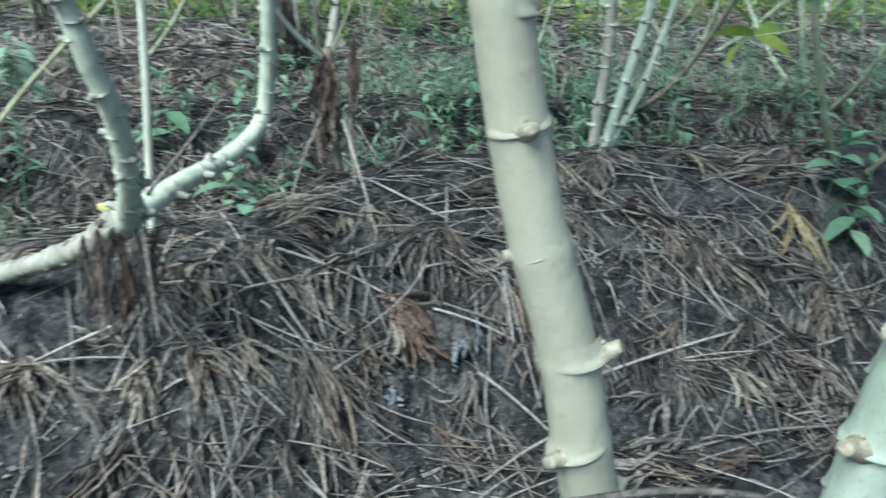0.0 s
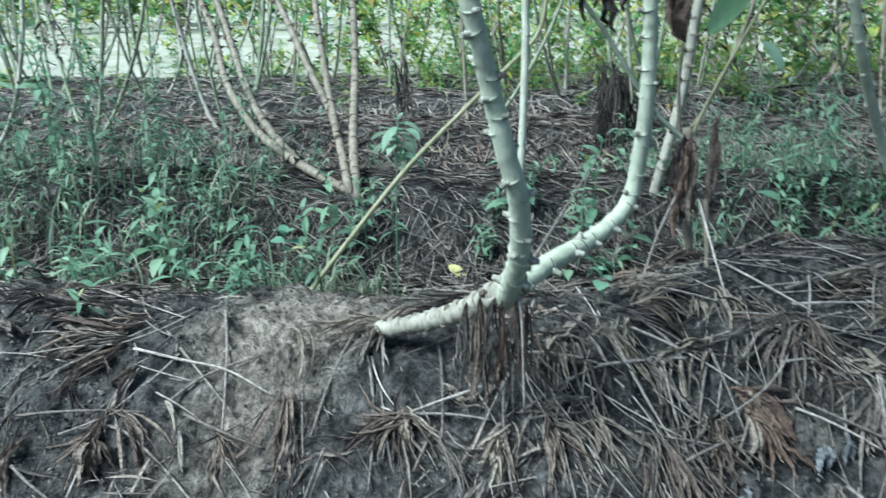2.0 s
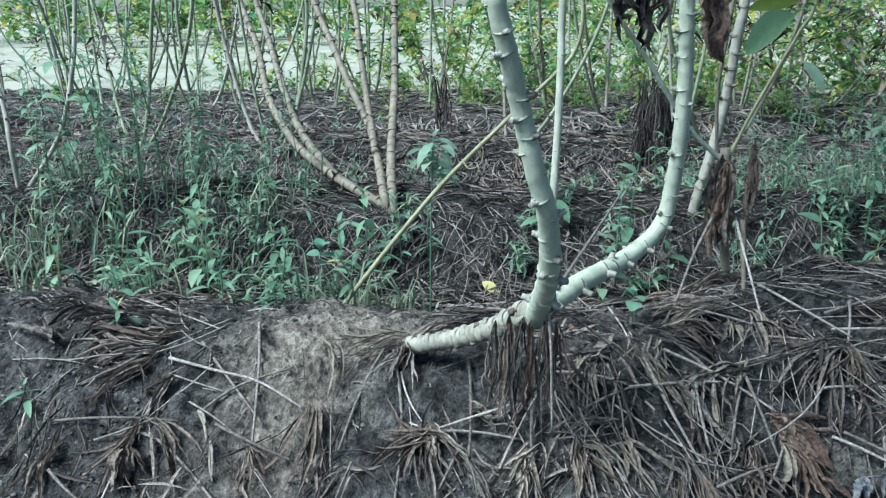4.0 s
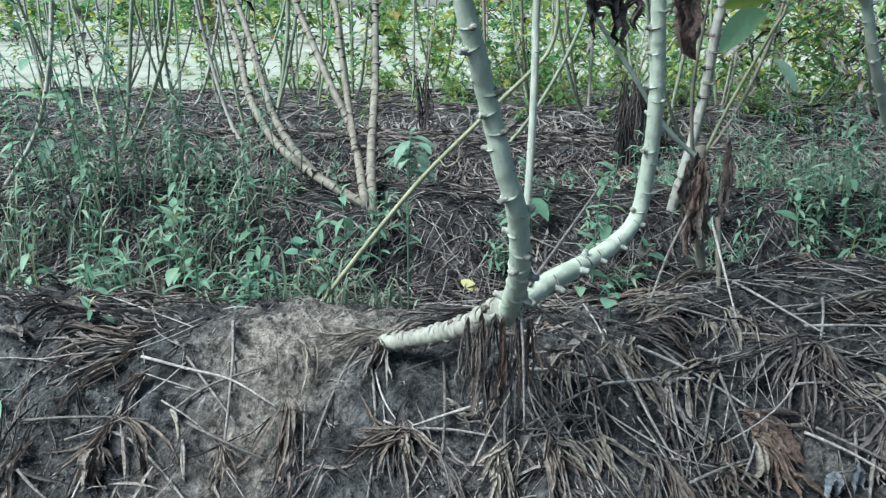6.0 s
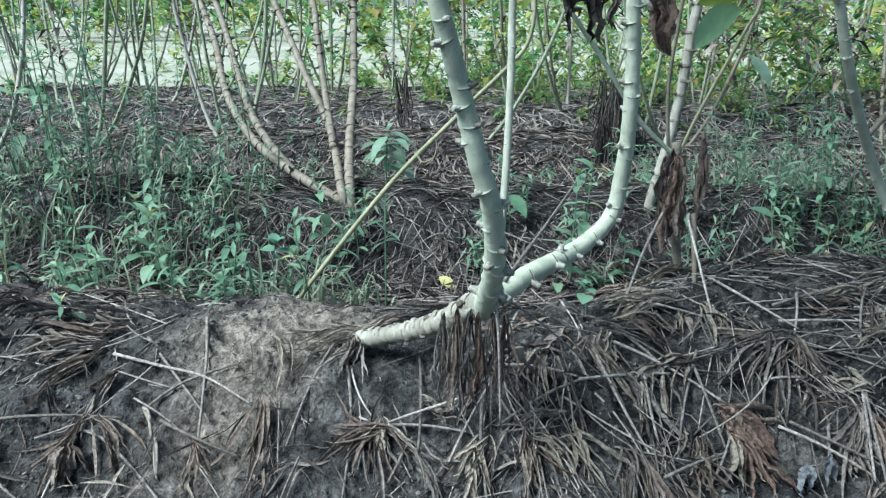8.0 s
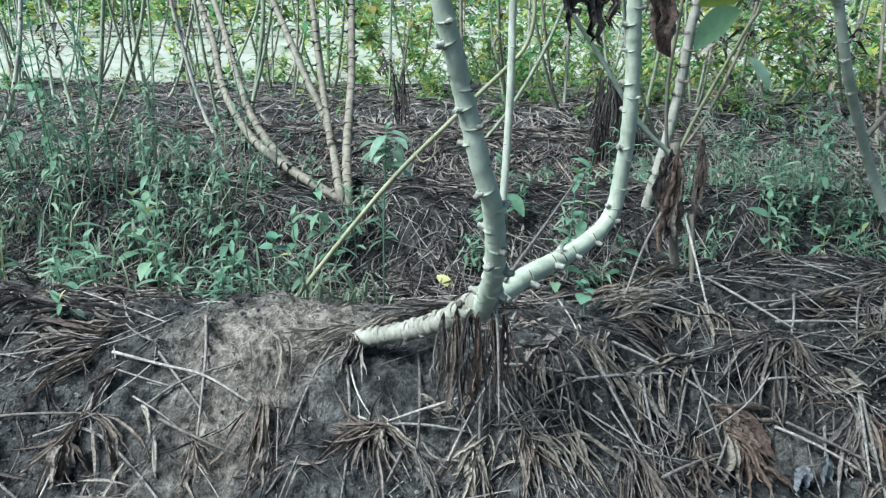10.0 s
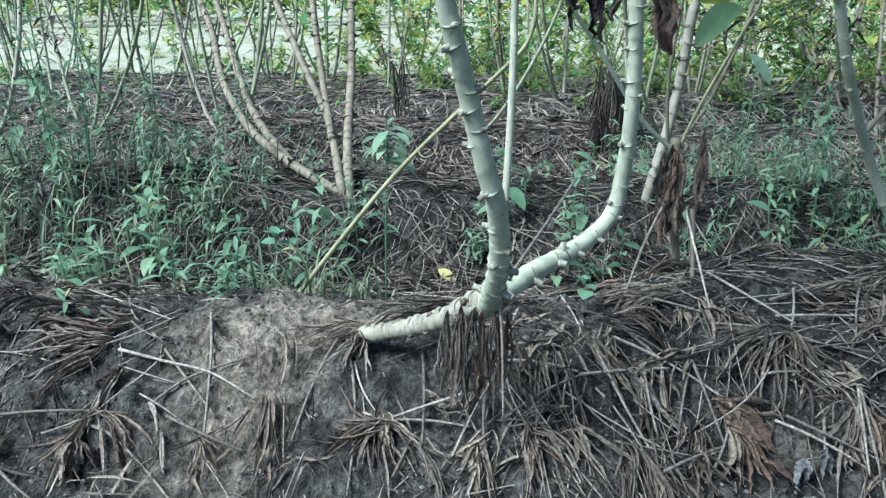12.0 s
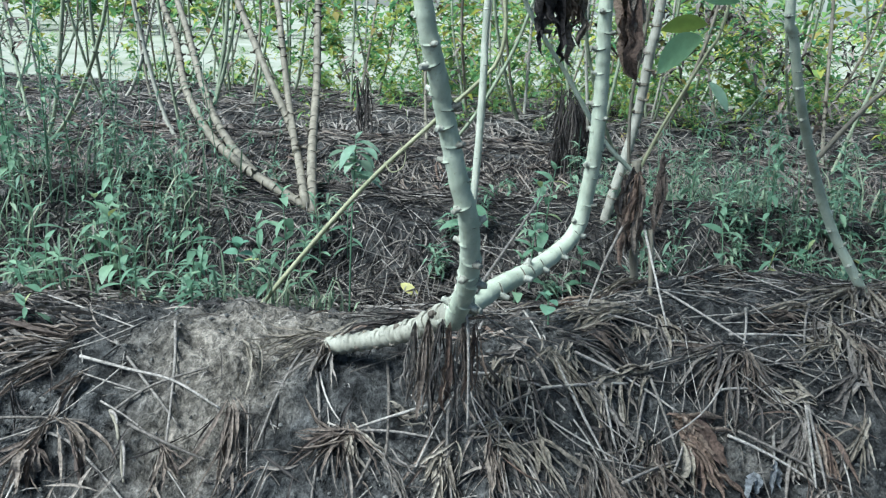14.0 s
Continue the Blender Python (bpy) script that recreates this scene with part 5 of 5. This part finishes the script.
leaf_cloud("fine_weeds", "low green weeds on the ridge flank", GREEN_ALL,
           [(Q.uniform(-0.95, -0.35), Q.uniform(1.45, 1.75), 0.05, Q.uniform(0.05, 0.12), 28, 0) for _ in range(9)] +
           [(Q.uniform(0.55, 1.1), Q.uniform(1.72, 1.9), 0.05, Q.uniform(0.05, 0.10), 28, 0) for _ in range(14)] +
           [(Q.uniform(0.72, 1.3), Q.uniform(1.80, 2.15), 0.05, Q.uniform(0.06, 0.16), 46, 0) for _ in range(30)], 32, 0.034, 0.13)


def grass(name, label, mat, spots, seed):
    """Tufts of thin arching blades. spots: x, y, spread, length, blades."""
    rr = random.Random(seed)
    verts, faces = [], []
    for x, y, sx, l, n in spots:
        for k in range(n):
            px, py = x + rr.gauss(0, sx), y + rr.gauss(0, sx)
            a, h = rr.uniform(0, 6.28), l * rr.uniform(0.5, 1.2)
            out = h * rr.uniform(0.15, 0.85)
            d = Vector((math.cos(a), math.sin(a), 0))
            p = on_ground(px, py, -0.004)
            pts = [p, p + d * out * 0.18 + Vector((0, 0, h * 0.45)), p + d * out * 0.55 + Vector((0, 0, h * 0.72)), p + d * out + Vector((0, 0, h * rr.uniform(0.55, 0.9)))]
            w = rr.uniform(0.0012, 0.0032)
            strip(pts, [w * 0.7, w, w * 0.8, w * 0.15], Vector((-d.y, d.x, rr.uniform(-0.3, 0.3))), 0.3, (0, rr.uniform(-0.5, 0.5)), verts, faces)
    tagged(mesh_of(name, verts, faces, mat), label, "grass", kind="stuff")


GRASS = leaf_material("grass_blades", [(0.0, (0.07, 0.12, 0.07)), (0.45, (0.17, 0.24, 0.14)), (0.8, (0.34, 0.40, 0.24)), (1.0, (0.46, 0.44, 0.29))], True, 0.35)
grass("grass_tufts", "pale green grass tufts on the bank behind", GRASS,
      [(Q.uniform(-1.75, -0.62), Q.uniform(1.72, 2.45), 0.035, Q.uniform(0.07, 0.22), 10) for _ in range(46)] +
      [(Q.uniform(0.62, 1.9), Q.uniform(1.80, 2.5), 0.04, Q.uniform(0.07, 0.18), 10) for _ in range(36)], 61)
grass("grass_tufts", "green grass tufts on the ridge flank", GRASS,
      [(Q.uniform(-1.1, -0.28), Q.uniform(1.42, 1.70), 0.025, Q.uniform(0.05, 0.10), 8) for _ in range(12)] +
      [(Q.uniform(-0.48, -0.25), Q.uniform(1.55, 1.75), 0.02, Q.uniform(0.09, 0.15), 10) for _ in range(6)] +
      [(Q.uniform(0.62, 1.0), Q.uniform(1.75, 1.9), 0.03, Q.uniform(0.05, 0.10), 20) for _ in range(14)], 62)

# ---- rows of cassava behind ----
left = thing("cassava_plant", "slim cassava plant curving up from a low base", "plant", GROUP)
stem(left, [(-1.56, 2.15, 0.26), (-1.50, 2.150, 0.335), (-1.41, 2.200, 0.485), (-1.372, 2.250, 0.665), (-1.366, 2.300, 0.852), (-1.36, 2.4, 1.3), (-1.4, 2.5, 1.9)], 0.0070, 0.0055, STEM_FAR, None, 0.045, 8, bumps=True)
stem(left, [(-1.53, 2.15, 0.26), (-1.535, 2.150, 0.46), (-1.575, 2.200, 0.57), (-1.64, 2.25, 0.75), (-1.7, 2.3, 1.3)], 0.0075, 0.0055, STEM_FAR, None, 0.045, 8, bumps=True)

B = random.Random(12)


def far_plant(stems):
    ob = thing("cassava_plant", "slender tan cassava plant with bare knotty stems", "plant", GROUP)
    for i in range(stems):
        a = B.uniform(0, 6.28)
        out = B.uniform(0.1, 0.85)
        dx, dy = math.cos(a) * out, math.sin(a) * out * 0.6
        r = B.uniform(0.0055, 0.0095)
        pts = [(dx * 0.05, dy * 0.05, -0.05), (dx * 0.35, dy * 0.35, B.uniform(0.08, 0.2)), (dx * 0.65, dy * 0.65, 0.45), (dx * 0.85 + B.uniform(-0.04, 0.04), dy * 0.85, 0.85), (dx, dy, 1.35), (dx * 1.1, dy * 1.1, 1.85)]
        stem(ob, pts, r, r * 0.65, B.choice((STEM_FAR, STEM_TAN, STEM_OLIVE)), None, 0.045, 7, bumps=True)
    return ob


KINDS = []
for i in range(7):
    p = far_plant(B.choice((2, 3, 3, 4)))
    KINDS.append(p)
spots = []
for row, (y0, step, half) in enumerate(((3.15, 0.75, 3.2), (4.1, 0.45, 4.2), (5.05, 0.42, 5.0), (5.9, 0.5, 5.5))):
    x = -half
    while x < half:
        spots.append((x + B.uniform(-0.15, 0.15), y0 + B.uniform(-0.1, 0.1)))
        x += step
spots += [(1.25, 2.25), (1.95, 2.2), (-2.2, 2.25), (0.58, 3.12), (1.45, 1.5)]
for i, (x, y) in enumerate(spots):
    m = pose(x, y, ground_z(x, y), 0, 0, B.uniform(0, 360))
    if i < len(KINDS):
        KINDS[i].matrix_basis = m
    else:
        copy_thing(KINDS[B.randrange(len(KINDS))], m)

# leaves in the sun at the field's edge
leaf_cloud("sunlit_foliage", "yellow-green sunlit leaves among the far stems", LIME_ALL,
           [(B.uniform(-1.2, 5.5), B.uniform(3.9, 6.8), 0.16, B.uniform(0.25, 0.7), 42, B.uniform(0.0, 0.4)) for _ in range(225)] +
           [(B.uniform(-6, -1.2), B.uniform(4.6, 7.0), 0.16, B.uniform(0.2, 0.6), 30, B.uniform(0.02, 0.5)) for _ in range(40)], 41, 0.07, 0.24)
leaf_cloud("edge_weeds", "weeds and grass along the last ridges", LIME_ALL,
           [(B.uniform(-1.0, 6), B.uniform(3.9, 5.9), 0.14, B.uniform(0.08, 0.32), 42, 0.0) for _ in range(300)] +
           [(B.uniform(-6, -1.0), B.uniform(4.2, 5.9), 0.14, B.uniform(0.05, 0.14), 30, 0.0) for _ in range(60)], 45, 0.05, 0.12)
leaf_cloud("low_bushes", "low yellow-green bushes at the edge of the field", LIME_ALL,
           [(B.uniform(-0.6, 6.5), B.uniform(5.2, 6.8), 0.20, B.uniform(0.2, 0.5), 48, 0.0) for _ in range(150)] +
           [(B.uniform(-2.6, -0.6), B.uniform(5.6, 6.8), 0.18, B.uniform(0.1, 0.3), 30, 0.0) for _ in range(24)], 46, 0.075, 0.22)
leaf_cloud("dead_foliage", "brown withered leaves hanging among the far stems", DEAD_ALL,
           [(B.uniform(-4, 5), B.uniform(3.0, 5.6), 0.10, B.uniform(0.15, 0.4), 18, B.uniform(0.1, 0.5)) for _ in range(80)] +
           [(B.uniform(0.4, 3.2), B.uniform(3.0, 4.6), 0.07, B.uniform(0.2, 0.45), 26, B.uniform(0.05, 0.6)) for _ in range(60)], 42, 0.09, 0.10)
leaf_cloud("hedge", "bright green bushes beyond the open field", LIME_ALL,
           [(B.uniform(-22, 22), B.uniform(13, 19), 0.9, B.uniform(0.8, 2.6), 70, 0.0) for _ in range(190)], 43, 0.26, 0.26)


leaf_cloud("field_grass", "pale green grass tufts on the open field", LIME_ALL,
           [(B.uniform(-9, 9), B.uniform(5.8, 12), 0.25, B.uniform(0.04, 0.12), 30, 0.0) for _ in range(90)], 44, 0.13, 0.05)


# ---- unseen leafy crowns, added to shade the rows ----
def crowns():
    rr = random.Random(90)
    verts, faces = [], []
    for k in range(1095):
        c = Vector((rr.uniform(-5.5, 7), rr.uniform(-0.35, 3.2), rr.uniform(1.5, 2.35)))
        # extra leaves placed only to shade the right bank and its stems
        if k >= 985:
            c.x, c.y = rr.uniform(-0.3, 1.3), rr.uniform(0.2, 1.5)
        # more added leaves, to keep the sun off the two near stems
        if k >= 1065:
            c.x, c.y = rr.uniform(-0.9, 0.0), rr.uniform(-0.8, 0.0)
        # thinned on the left to let sun onto the weeds and far ridge
        if c.x < -0.5 and rr.random() < (0.45 + 0.45 * smooth(1.2, 1.8, c.y)) * smooth(-0.5, -2.2, c.x) + 0.28:
            continue
        a0, size = rr.uniform(0, 6.28), rr.uniform(0.09, 0.17)
        tilt = Euler((rr.gauss(0, 0.45), rr.gauss(0, 0.45), a0)).to_matrix()
        o = len(verts)
        for k in range(10):
            a = 6.283 * k / 10
            r = size if k % 2 == 0 else size * 0.42
            verts.append(c + tilt @ Vector((r * math.cos(a), r * math.sin(a), -0.15 * r)))
        faces.append(tuple(range(o, o + 10)))
    tagged(mesh_of("cassava_crowns", verts, faces, CANOPY, smooth_on=False), "dense unseen green leafy tops, added to shade the cassava rows", "foliage", kind="stuff")


crowns()
